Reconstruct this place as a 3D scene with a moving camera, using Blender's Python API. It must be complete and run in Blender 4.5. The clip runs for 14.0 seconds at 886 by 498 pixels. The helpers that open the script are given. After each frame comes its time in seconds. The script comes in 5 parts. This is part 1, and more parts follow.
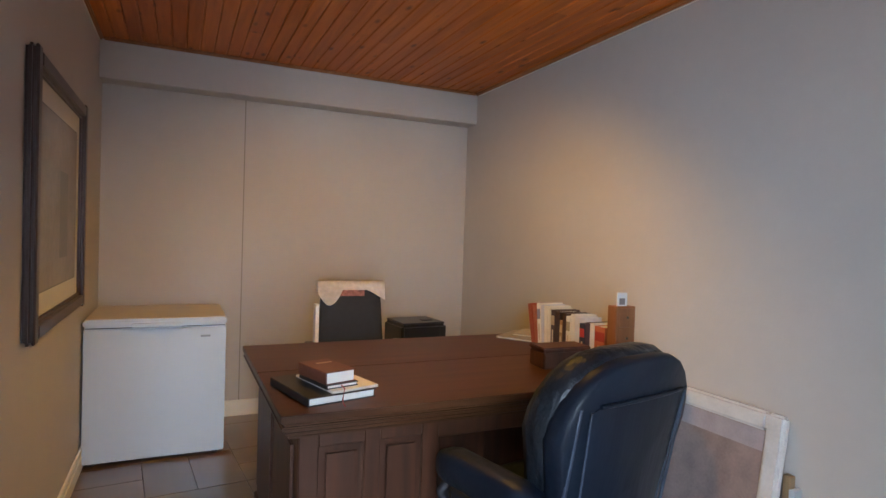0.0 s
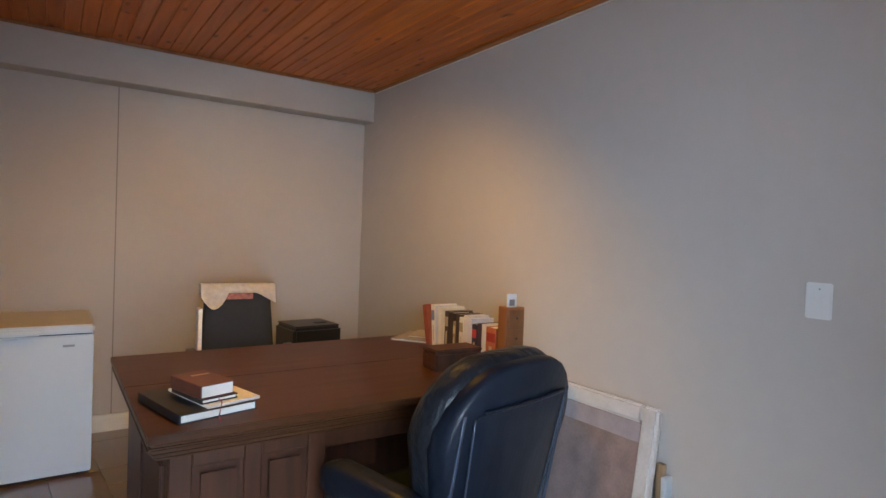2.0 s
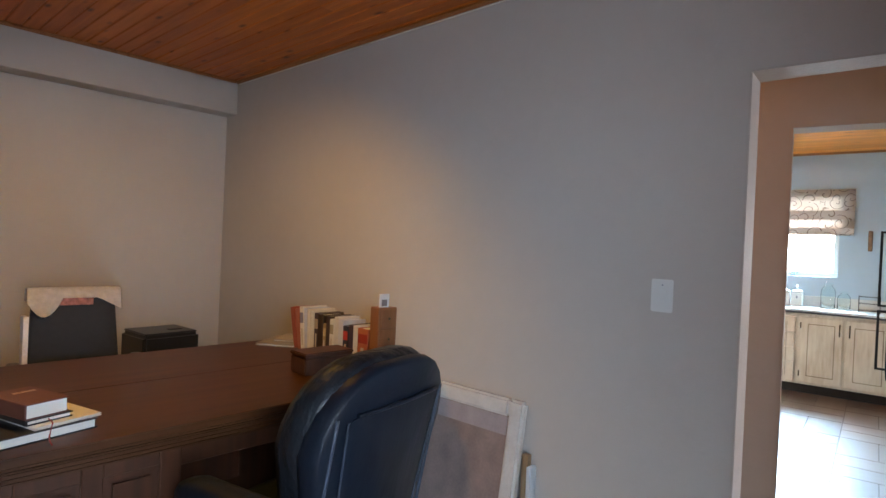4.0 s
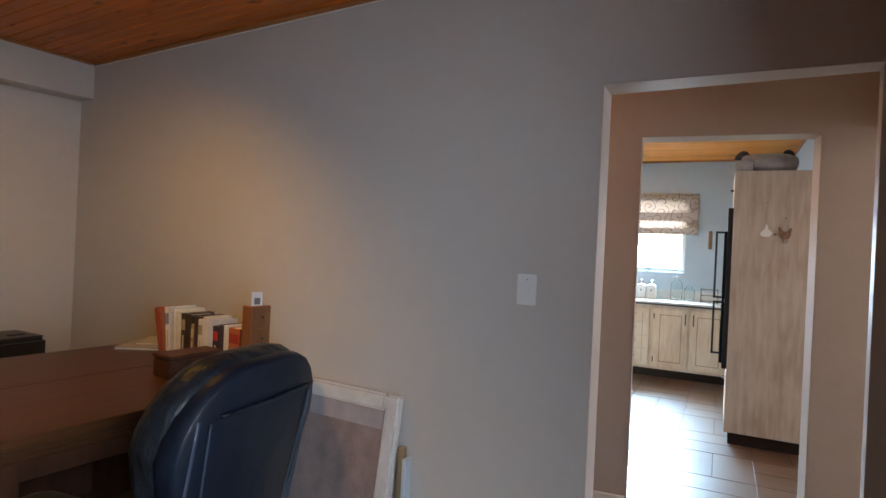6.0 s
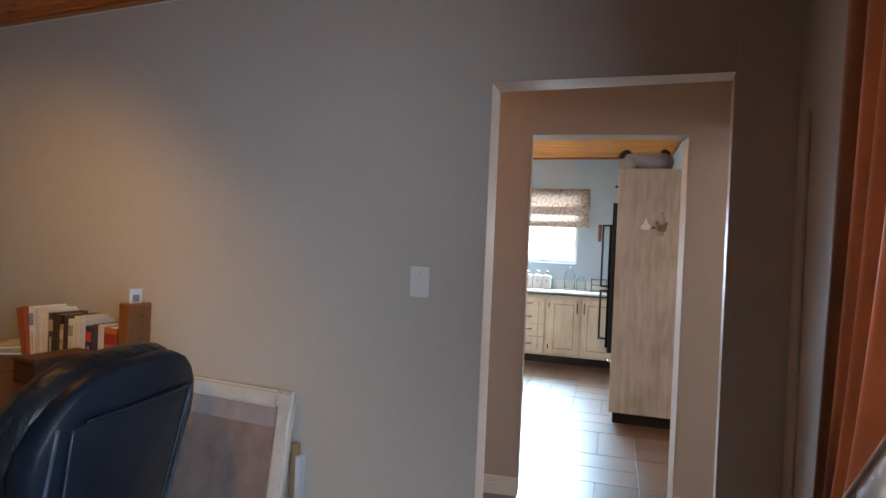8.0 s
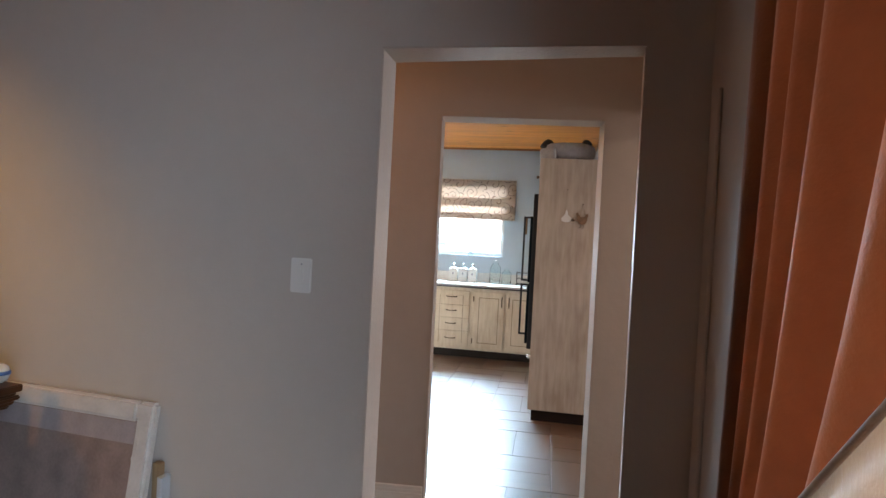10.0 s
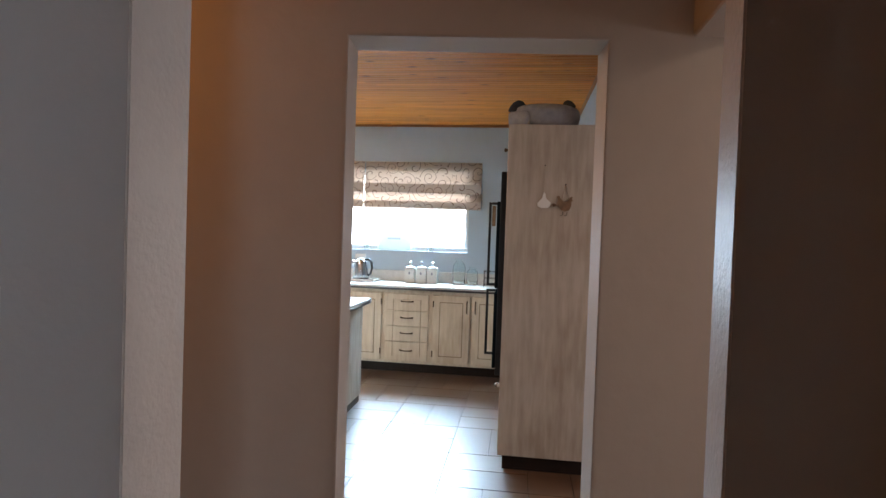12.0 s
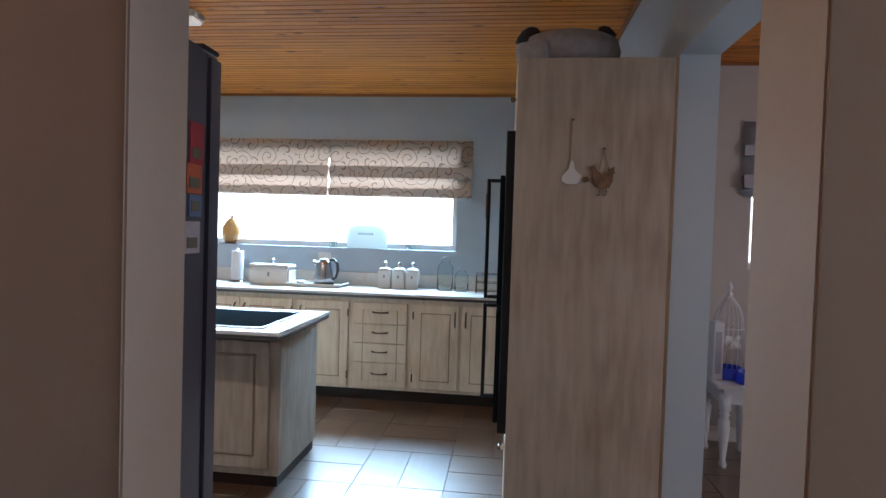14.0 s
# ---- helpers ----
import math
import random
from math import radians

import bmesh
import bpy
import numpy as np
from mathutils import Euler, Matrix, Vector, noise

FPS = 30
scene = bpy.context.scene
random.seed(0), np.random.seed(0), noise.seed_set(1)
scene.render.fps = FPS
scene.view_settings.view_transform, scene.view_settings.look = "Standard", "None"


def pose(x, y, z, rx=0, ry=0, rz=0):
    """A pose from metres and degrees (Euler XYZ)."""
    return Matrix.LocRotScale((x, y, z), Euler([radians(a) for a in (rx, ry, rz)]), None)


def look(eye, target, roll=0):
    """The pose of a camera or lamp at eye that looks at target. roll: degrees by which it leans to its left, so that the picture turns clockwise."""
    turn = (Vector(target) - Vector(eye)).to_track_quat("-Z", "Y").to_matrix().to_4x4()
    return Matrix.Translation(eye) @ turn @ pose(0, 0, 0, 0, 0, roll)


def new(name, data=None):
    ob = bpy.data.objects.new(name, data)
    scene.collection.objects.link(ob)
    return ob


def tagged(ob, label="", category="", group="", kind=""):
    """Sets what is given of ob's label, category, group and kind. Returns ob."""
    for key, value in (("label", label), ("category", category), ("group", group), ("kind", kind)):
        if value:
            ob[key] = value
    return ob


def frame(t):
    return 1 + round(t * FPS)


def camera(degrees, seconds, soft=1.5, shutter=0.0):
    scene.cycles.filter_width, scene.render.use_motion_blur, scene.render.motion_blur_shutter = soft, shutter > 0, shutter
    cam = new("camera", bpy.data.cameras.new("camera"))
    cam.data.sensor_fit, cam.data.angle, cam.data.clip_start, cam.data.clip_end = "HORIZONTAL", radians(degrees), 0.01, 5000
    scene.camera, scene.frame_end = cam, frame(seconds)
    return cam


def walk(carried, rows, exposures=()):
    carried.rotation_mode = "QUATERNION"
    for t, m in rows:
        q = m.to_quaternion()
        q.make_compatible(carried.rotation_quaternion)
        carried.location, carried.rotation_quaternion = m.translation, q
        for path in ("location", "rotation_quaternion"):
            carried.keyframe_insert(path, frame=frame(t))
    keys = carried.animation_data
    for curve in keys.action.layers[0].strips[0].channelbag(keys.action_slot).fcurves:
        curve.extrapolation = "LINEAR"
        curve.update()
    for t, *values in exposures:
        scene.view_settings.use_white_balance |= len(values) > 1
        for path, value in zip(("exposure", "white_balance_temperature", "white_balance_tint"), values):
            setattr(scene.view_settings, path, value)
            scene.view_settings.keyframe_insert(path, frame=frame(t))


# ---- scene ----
cam = camera(75.56, 14.0)
PATH = [
    (0, (1.902, 0.684, 1.386), (2.903, 2.415, 1.341), 1.90),
    (0.5, (1.914, 0.693, 1.391), (2.987, 2.381, 1.344), 1.92),
    (1, (1.943, 0.704, 1.396), (3.081, 2.348, 1.349), 2.00),
    (1.5, (1.959, 0.688, 1.405), (3.155, 2.290, 1.356), 2.07),
    (2, (1.970, 0.693, 1.411), (3.247, 2.231, 1.367), 2.17),
    (2.5, (1.978, 0.717, 1.410), (3.351, 2.171, 1.371), 2.28),
    (3, (1.979, 0.729, 1.404), (3.436, 2.099, 1.375), 2.42),
    (3.5, (1.982, 0.731, 1.400), (3.509, 2.023, 1.376), 2.43),
    (4, (1.985, 0.725, 1.397), (3.576, 1.937, 1.380), 2.54),
    (4.2, (1.977, 0.715, 1.392), (3.593, 1.893, 1.382), 2.61),
    (6.5, (1.986, 0.658, 1.394), (3.818, 1.458, 1.384), 2.55),
    (7, (1.990, 0.646, 1.397), (3.853, 1.374, 1.385), 2.46),
    (7.5, (1.986, 0.628, 1.401), (3.876, 1.283, 1.386), 2.51),
    (8, (1.991, 0.608, 1.395), (3.906, 1.183, 1.380), 2.47),
    (8.2, (1.994, 0.588, 1.393), (3.917, 1.139, 1.379), 2.53),
    (8.5, (2.002, 0.565, 1.398), (3.937, 1.071, 1.379), 2.40),
    (8.7, (2.016, 0.548, 1.396), (3.957, 1.026, 1.381), 2.52),
    (10.8, (2.691, 0.488, 1.382), (4.666, 0.802, 1.345), 2.36),
    (11, (2.822, 0.483, 1.371), (4.799, 0.784, 1.337), 2.12),
    (11.5, (3.110, 0.479, 1.380), (5.090, 0.760, 1.341), 2.08),
    (12, (3.419, 0.506, 1.403), (5.400, 0.774, 1.355), 1.96),
    (12.5, (3.701, 0.519, 1.393), (5.684, 0.778, 1.341), 2.08),
    (12.8, (3.887, 0.536, 1.383), (5.871, 0.787, 1.334), 2.13),
    (13, (4.003, 0.558, 1.383), (5.988, 0.803, 1.330), 2.05),
    (13.2, (4.125, 0.577, 1.382), (6.110, 0.818, 1.326), 1.98),
    (13.5, (4.308, 0.602, 1.381), (6.293, 0.839, 1.326), 1.89),
    (14, (4.563, 0.617, 1.376), (6.549, 0.841, 1.321), 1.79),
]
B = radians(5.245)          # the study stands 5.2 degrees out of square with the kitchen
RS = pose(0, 0, 0, 0, 0, -5.245)
walk(cam, [(t, look(eye, target, roll)) for t, eye, target, roll in PATH],
     [(0, 0.30, 6350, 13), (3, 0.17, 6350, 13), (4.2, -0.12, 6500, 14), (6.5, -0.28, 6700, 15), (8.7, -0.36, 6750, 16), (11, -0.58, 7100, 18), (12.5, -0.98, 6600, 18), (14, -1.36, 6200, 17)])

# ---- world and light ----
world = bpy.data.worlds.new("sky")
scene.world = world
world.use_nodes = True
wn = world.node_tree.nodes
sky = wn.new("ShaderNodeTexSky")
sky.sky_type, sky.sun_disc = "NISHITA", False
sky.sun_elevation, sky.sun_rotation = radians(50), radians(200)
wn["Background"].inputs["Strength"].default_value = 0.15
world.node_tree.links.new(sky.outputs["Color"], wn["Background"].inputs["Color"])

SUN = new("sun", bpy.data.lights.new("sun", "SUN"))
SUN.data.energy, SUN.data.angle, SUN.data.color = 3.0, radians(0.5), (1.0, 0.95, 0.87)
SUN.matrix_world = look((0, 0, 0), (-math.sin(radians(200)) * 0.64, -math.cos(radians(200)) * 0.64, -0.77))


def area_lamp(name, m, sx, sy, watts, colour):
    l = bpy.data.lights.new(name, "AREA")
    l.shape, l.size, l.size_y, l.energy, l.color = "RECTANGLE", sx, sy, watts, colour
    ob = new(name, l)
    ob.matrix_world = m
    return ob


def spot_lamp(name, at, watts, colour, degrees=95, blend=0.6, radius=0.05):
    l = bpy.data.lights.new(name, "SPOT")
    l.energy, l.color, l.spot_size, l.spot_blend, l.shadow_soft_size = watts, colour, radians(degrees), blend, radius
    ob = new(name, l)
    ob.matrix_world = at
    return ob


DAY = (0.68, 0.85, 1.0)
# daylight in the openings: study window (south), kitchen window and dining window (east); added fill for the hall
area_lamp("study_window_light", RS @ look((1.75, -0.65, 1.25), (3.9, 1.7, 0.3)), 2.2, 1.8, 144, (0.62, 0.81, 1.0)).data.spread = radians(114)
area_lamp("kitchen_window_light", look((9.845, 2.55, 1.48), (8.6, 2.55, 0.3)), 2.8, 0.50, 620, (0.46, 0.76, 1.0)).data.spread = radians(98)
area_lamp("dining_window_light", look((8.78, -2.3, 1.46), (5.0, -2.0, 1.0)), 1.6, 0.5, 36, DAY)
# unseen fill at an added south opening, brightens the kitchen wall's free end
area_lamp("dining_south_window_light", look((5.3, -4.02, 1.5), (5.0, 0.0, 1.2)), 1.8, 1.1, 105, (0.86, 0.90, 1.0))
spot_lamp("dining_lamp", look((4.85, -1.5, 2.52), (4.95, -1.2, 0)), 48, (1.0, 0.86, 0.70), 160, 0.5, 0.12)
# fluorescent batten of the kitchen ceiling, and a second added out of view as fill
for fx, fy in ((7.70, 3.02), (6.15, 2.6)):
    area_lamp("fluorescent_lamp", pose(fx, fy, 2.53), 0.09, 1.15, 42, (1.0, 0.90, 0.76))
# ceiling spot of the study, turned towards the back corner, and the lamp of the passage
spot_lamp("study_downlight_lamp", RS @ look((2.75, 3.15, 2.52), (3.10, 4.30, 0.0)), 84, (1.0, 0.53, 0.04), 140, 0.75, 0.06)
spot_lamp("passage_lamp", look((4.72, 2.45, 2.3), (5.0, 1.1, 0.7)), 38, (1.0, 0.40, 0.06), 150, 0.8)

# ---- materials ----


def mat(name, colour, rough=0.6, metal=0.0, vary=0.12, scale=6.0, bump=0.0, bump_scale=60.0, stretch=(1, 1, 1), spec=0.5, random_piece=0.0, coat=0.0, sheen=0.0, depth=0.004):
    """Paint-like material with variation at two scales and fine relief, in object metres."""
    m = bpy.data.materials.new(name)
    m.use_nodes = True
    n, ln = m.node_tree.nodes, m.node_tree.links
    bs = n["Principled BSDF"]
    bs.inputs["Roughness"].default_value, bs.inputs["Metallic"].default_value = rough, metal
    bs.inputs["Specular IOR Level"].default_value = spec
    bs.inputs["Coat Weight"].default_value, bs.inputs["Sheen Weight"].default_value = coat, sheen
    co = n.new("ShaderNodeTexCoord")
    mp = n.new("ShaderNodeMapping")
    mp.inputs["Scale"].default_value = stretch
    ln.new(co.outputs["Object"], mp.inputs["Vector"])
    n1, n2 = n.new("ShaderNodeTexNoise"), n.new("ShaderNodeTexNoise")
    n1.inputs["Scale"].default_value, n2.inputs["Scale"].default_value = scale, scale * 9
    n1.inputs["Detail"].default_value = n2.inputs["Detail"].default_value = 5
    for q in (n1, n2):
        ln.new(mp.outputs["Vector"], q.inputs["Vector"])
    add = n.new("ShaderNodeMath")
    add.operation = "MULTIPLY_ADD"
    ln.new(n2.outputs["Fac"], add.inputs[0])
    add.inputs[1].default_value = 0.45
    ln.new(n1.outputs["Fac"], add.inputs[2])
    last = add.outputs[0]
    if random_piece:
        info = n.new("ShaderNodeObjectInfo")
        r = n.new("ShaderNodeMath")
        r.operation = "MULTIPLY_ADD"
        ln.new(info.outputs["Random"], r.inputs[0])
        r.inputs[1].default_value = random_piece
        ln.new(last, r.inputs[2])
        last = r.outputs[0]
    ramp = n.new("ShaderNodeMapRange")
    ramp.inputs["From Min"].default_value, ramp.inputs["From Max"].default_value = 0.35, 1.05 + random_piece
    ramp.inputs["To Min"].default_value, ramp.inputs["To Max"].default_value = 1 - vary, 1 + vary
    ln.new(last, ramp.inputs["Value"])
    mul = n.new("ShaderNodeVectorMath")
    mul.operation = "SCALE"
    mul.inputs[0].default_value = colour
    ln.new(ramp.outputs["Result"], mul.inputs["Scale"])
    ln.new(mul.outputs["Vector"], bs.inputs["Base Color"])
    if bump:
        nb = n.new("ShaderNodeTexNoise")
        nb.inputs["Scale"].default_value, nb.inputs["Detail"].default_value = bump_scale, 4
        ln.new(mp.outputs["Vector"], nb.inputs["Vector"])
        b = n.new("ShaderNodeBump")
        b.inputs["Strength"].default_value, b.inputs["Distance"].default_value = bump, depth
        ln.new(nb.outputs["Fac"], b.inputs["Height"])
        ln.new(b.outputs["Normal"], bs.inputs["Normal"])
    return m


def wood(name, light, dark, axis="x", rough=0.45, grain=22.0, knots=0.0, piece="island", spread=0.35, coat=0.0, bump=0.15, spec=0.5):
    """Wood with grain along axis; each board (mesh island or object) has its own tone; knots: strength of dark knots."""
    m = bpy.data.materials.new(name)
    m.use_nodes = True
    n, ln = m.node_tree.nodes, m.node_tree.links
    bs = n["Principled BSDF"]
    bs.inputs["Roughness"].default_value, bs.inputs["Coat Weight"].default_value = rough, coat
    bs.inputs["Specular IOR Level"].default_value, bs.inputs["Coat Roughness"].default_value = spec, 0.32
    co = n.new("ShaderNodeTexCoord")
    if piece == "island":
        rnd = n.new("ShaderNodeNewGeometry").outputs["Random Per Island"]
    else:
        rnd = n.new("ShaderNodeObjectInfo").outputs["Random"]
    off = n.new("ShaderNodeVectorMath")
    off.operation = "MULTIPLY_ADD"
    ln.new(rnd, off.inputs[0])
    off.inputs[1].default_value = (17.0, 31.0, 7.0)
    ln.new(co.outputs["Object"], off.inputs[2])
    mp = n.new("ShaderNodeMapping")
    mp.inputs["Scale"].default_value = {"x": (0.07, 1, 1), "y": (1, 0.07, 1), "z": (1, 1, 0.07)}[axis]
    ln.new(off.outputs["Vector"], mp.inputs["Vector"])
    g = n.new("ShaderNodeTexNoise")
    g.inputs["Scale"].default_value, g.inputs["Detail"].default_value, g.inputs["Distortion"].default_value = grain, 6, 0.6
    ln.new(mp.outputs["Vector"], g.inputs["Vector"])
    f = n.new("ShaderNodeMath")
    f.operation = "MULTIPLY_ADD"
    ln.new(rnd, f.inputs[0])
    f.inputs[1].default_value = spread
    ln.new(g.outputs["Fac"], f.inputs[2])
    rg = n.new("ShaderNodeMapRange")
    rg.inputs["From Min"].default_value, rg.inputs["From Max"].default_value = 0.32, 0.68 + spread
    ln.new(f.outputs[0], rg.inputs["Value"])
    mix = n.new("ShaderNodeMix")
    mix.data_type = "RGBA"
    mix.inputs[6].default_value, mix.inputs[7].default_value = (*dark, 1), (*light, 1)
    ln.new(rg.outputs["Result"], mix.inputs["Factor"])
    col = mix.outputs[2]
    if knots:
        mk = n.new("ShaderNodeMapping")
        mk.inputs["Scale"].default_value = {"x": (6, 15, 15), "y": (15, 6, 15), "z": (15, 15, 6)}[axis]
        ln.new(off.outputs["Vector"], mk.inputs["Vector"])
        v = n.new("ShaderNodeTexVoronoi")
        v.inputs["Scale"].default_value = 1.0
        ln.new(mk.outputs["Vector"], v.inputs["Vector"])
        k = n.new("ShaderNodeMapRange")
        k.inputs["From Min"].default_value, k.inputs["From Max"].default_value = 0.08, 0.30
        k.inputs["To Min"].default_value, k.inputs["To Max"].default_value = knots, 0.0
        ln.new(v.outputs["Distance"], k.inputs["Value"])
        mk2 = n.new("ShaderNodeMix")
        mk2.data_type = "RGBA"
        mk2.inputs[7].default_value = (dark[0] * 0.25, dark[1] * 0.2, dark[2] * 0.2, 1)
        some = n.new("ShaderNodeMath")
        some.operation = "GREATER_THAN"
        some.inputs[1].default_value = 0.72
        ln.new(v.outputs["Color"], some.inputs[0])
        both = n.new("ShaderNodeMath")
        both.operation = "MULTIPLY"
        ln.new(k.outputs["Result"], both.inputs[0])
        ln.new(some.outputs[0], both.inputs[1])
        ln.new(both.outputs[0], mk2.inputs["Factor"])
        ln.new(col, mk2.inputs[6])
        col = mk2.outputs[2]
    ln.new(col, bs.inputs["Base Color"])
    b = n.new("ShaderNodeBump")
    b.inputs["Strength"].default_value, b.inputs["Distance"].default_value = bump, 0.002
    ln.new(g.outputs["Fac"], b.inputs["Height"])
    ln.new(b.outputs["Normal"], bs.inputs["Normal"])
    return m


def washed(name, base, stain, scale=3.0, rough=0.55):
    """Cream limewashed wood: vertical brush streaks and soft brown stains."""
    m = bpy.data.materials.new(name)
    m.use_nodes = True
    n, ln = m.node_tree.nodes, m.node_tree.links
    bs = n["Principled BSDF"]
    bs.inputs["Roughness"].default_value = rough
    co = n.new("ShaderNodeTexCoord")
    mp = n.new("ShaderNodeMapping")
    mp.inputs["Scale"].default_value = (1, 1, 0.13)
    ln.new(co.outputs["Object"], mp.inputs["Vector"])
    a, b2 = n.new("ShaderNodeTexNoise"), n.new("ShaderNodeTexNoise")
    a.inputs["Scale"].default_value, a.inputs["Detail"].default_value = scale * 12, 6
    b2.inputs["Scale"].default_value, b2.inputs["Detail"].default_value = scale, 4
    ln.new(mp.outputs["Vector"], a.inputs["Vector"])
    ln.new(co.outputs["Object"], b2.inputs["Vector"])
    mu = n.new("ShaderNodeMath")
    mu.operation = "MULTIPLY"
    ln.new(a.outputs["Fac"], mu.inputs[0])
    ln.new(b2.outputs["Fac"], mu.inputs[1])
    r = n.new("ShaderNodeMapRange")
    r.inputs["From Min"].default_value, r.inputs["From Max"].default_value = 0.14, 0.40
    ln.new(mu.outputs[0], r.inputs["Value"])
    mix = n.new("ShaderNodeMix")
    mix.data_type = "RGBA"
    mix.inputs[6].default_value, mix.inputs[7].default_value = (*base, 1), (*stain, 1)
    ln.new(r.outputs["Result"], mix.inputs["Factor"])
    ln.new(mix.outputs[2], bs.inputs["Base Color"])
    bp = n.new("ShaderNodeBump")
    bp.inputs["Strength"].default_value, bp.inputs["Distance"].default_value = 0.15, 0.002
    ln.new(a.outputs["Fac"], bp.inputs["Height"])
    ln.new(bp.outputs["Normal"], bs.inputs["Normal"])
    return m


def glow(name, colour, strength):
    m = bpy.data.materials.new(name)
    m.use_nodes = True
    bs = m.node_tree.nodes["Principled BSDF"]
    bs.inputs["Base Color"].default_value = (*colour, 1)
    bs.inputs["Emission Color"].default_value, bs.inputs["Emission Strength"].default_value = (*colour, 1), strength
    return m


def glass(name, rough=0.0, tint=(1, 1, 1), thin=True):
    m = bpy.data.materials.new(name)
    m.use_nodes = True
    bs = m.node_tree.nodes["Principled BSDF"]
    bs.inputs["Base Color"].default_value = (*tint, 1)
    bs.inputs["Transmission Weight"].default_value, bs.inputs["Roughness"].default_value, bs.inputs["IOR"].default_value = 1.0, rough, 1.45
    return m


def see_through(m, share):
    """Lets a share of the light through a cloth."""
    n, ln = m.node_tree.nodes, m.node_tree.links
    bs = n["Principled BSDF"]
    tr = n.new("ShaderNodeBsdfTranslucent")
    ln.new(bs.inputs["Base Color"].links[0].from_socket, tr.inputs["Color"])
    ms = n.new("ShaderNodeMixShader")
    ms.inputs[0].default_value = share
    ln.new(bs.outputs[0], ms.inputs[1])
    ln.new(tr.outputs[0], ms.inputs[2])
    ln.new(ms.outputs[0], n["Material Output"].inputs["Surface"])
    return m


def scroll_fabric(name, base, mark, share=0.25):
    """Cream blind cloth with brown scrolling lines; light passes through it."""
    m = bpy.data.materials.new(name)
    m.use_nodes = True
    n, ln = m.node_tree.nodes, m.node_tree.links
    bs = n["Principled BSDF"]
    bs.inputs["Roughness"].default_value = 0.9
    co = n.new("ShaderNodeTexCoord")
    warp = n.new("ShaderNodeTexNoise")
    warp.inputs["Scale"].default_value = 5.0
    ln.new(co.outputs["Object"], warp.inputs["Vector"])
    mx = n.new("ShaderNodeVectorMath")
    mx.operation = "MULTIPLY_ADD"
    ln.new(warp.outputs["Color"], mx.inputs[0])
    mx.inputs[1].default_value = (0.05, 0.05, 0.05)
    ln.new(co.outputs["Object"], mx.inputs[2])
    v = n.new("ShaderNodeTexVoronoi")
    v.feature, v.inputs["Scale"].default_value = "F1", 7.5
    flat = n.new("ShaderNodeVectorMath")
    flat.operation = "MULTIPLY"
    flat.inputs[1].default_value = (1, 0, 1)
    ln.new(mx.outputs["Vector"], flat.inputs[0])
    ln.new(flat.outputs["Vector"], v.inputs["Vector"])
    away = n.new("ShaderNodeVectorMath")
    away.operation = "SUBTRACT"
    ln.new(flat.outputs["Vector"], away.inputs[0])
    ln.new(v.outputs["Position"], away.inputs[1])
    xyz = n.new("ShaderNodeSeparateXYZ")
    ln.new(away.outputs["Vector"], xyz.inputs[0])
    ang = n.new("ShaderNodeMath")
    ang.operation = "ARCTAN2"
    ln.new(xyz.outputs["Z"], ang.inputs[0])
    ln.new(xyz.outputs["X"], ang.inputs[1])
    far = n.new("ShaderNodeVectorMath")
    far.operation = "LENGTH"
    ln.new(away.outputs["Vector"], far.inputs[0])
    w = n.new("ShaderNodeMath")
    w.operation = "MULTIPLY_ADD"
    ln.new(far.outputs["Value"], w.inputs[0])
    w.inputs[1].default_value = 135.0
    ln.new(ang.outputs[0], w.inputs[2])
    s = n.new("ShaderNodeMath")
    s.operation = "SINE"
    ln.new(w.outputs[0], s.inputs[0])
    r = n.new("ShaderNodeMapRange")
    r.inputs["From Min"].default_value, r.inputs["From Max"].default_value = 0.88, 0.97
    ln.new(s.outputs[0], r.inputs["Value"])
    mix = n.new("ShaderNodeMix")
    mix.data_type = "RGBA"
    mix.inputs[6].default_value, mix.inputs[7].default_value = (*base, 1), (*mark, 1)
    ln.new(r.outputs["Result"], mix.inputs["Factor"])
    ln.new(mix.outputs[2], bs.inputs["Base Color"])
    tr = n.new("ShaderNodeBsdfTranslucent")
    ln.new(mix.outputs[2], tr.inputs["Color"])
    ms = n.new("ShaderNodeMixShader")
    ms.inputs[0].default_value = share
    ln.new(bs.outputs[0], ms.inputs[1])
    ln.new(tr.outputs[0], ms.inputs[2])
    ln.new(ms.outputs[0], n["Material Output"].inputs["Surface"])
    return m


PAINT = mat("greige_wall_paint", (0.49, 0.445, 0.40), 0.68, vary=0.05, scale=1.3, bump=0.22, bump_scale=45, spec=0.22)
PAINT_HALL = mat("greige_textured_paint", (0.45, 0.38, 0.315), 0.65, vary=0.06, scale=1.5, bump=0.30, bump_scale=26, spec=0.3)
GLOSS_TRIM = mat("gloss_jamb_paint", (0.46, 0.41, 0.36), 0.42, vary=0.08, scale=4, bump=0.6, bump_scale=80, spec=0.25)
PAINT_BLUE = mat("pale_blue_wall_paint", (0.44, 0.53, 0.60), 0.6, vary=0.05, scale=1.3, bump=0.2, bump_scale=45)
WHITE_TRIM = mat("white_skirting_paint", (0.74, 0.70, 0.62), 0.4, vary=0.05, scale=3, bump=0.1)
PINE = wood("varnished_pine", (0.64, 0.178, 0.024), (0.36, 0.080, 0.009), "y", 0.42, 26, knots=0.9, spread=0.30, coat=0.0, spec=0.3)
PINE_K = wood("kitchen_varnished_pine", (0.76, 0.265, 0.034), (0.40, 0.116, 0.012), "y", 0.45, 26, knots=0.95, spread=0.30, coat=0.0, spec=0.3)
PINE_TRIM = wood("pine_cornice", (0.42, 0.16, 0.045), (0.22, 0.07, 0.018), "y", 0.4, 26)
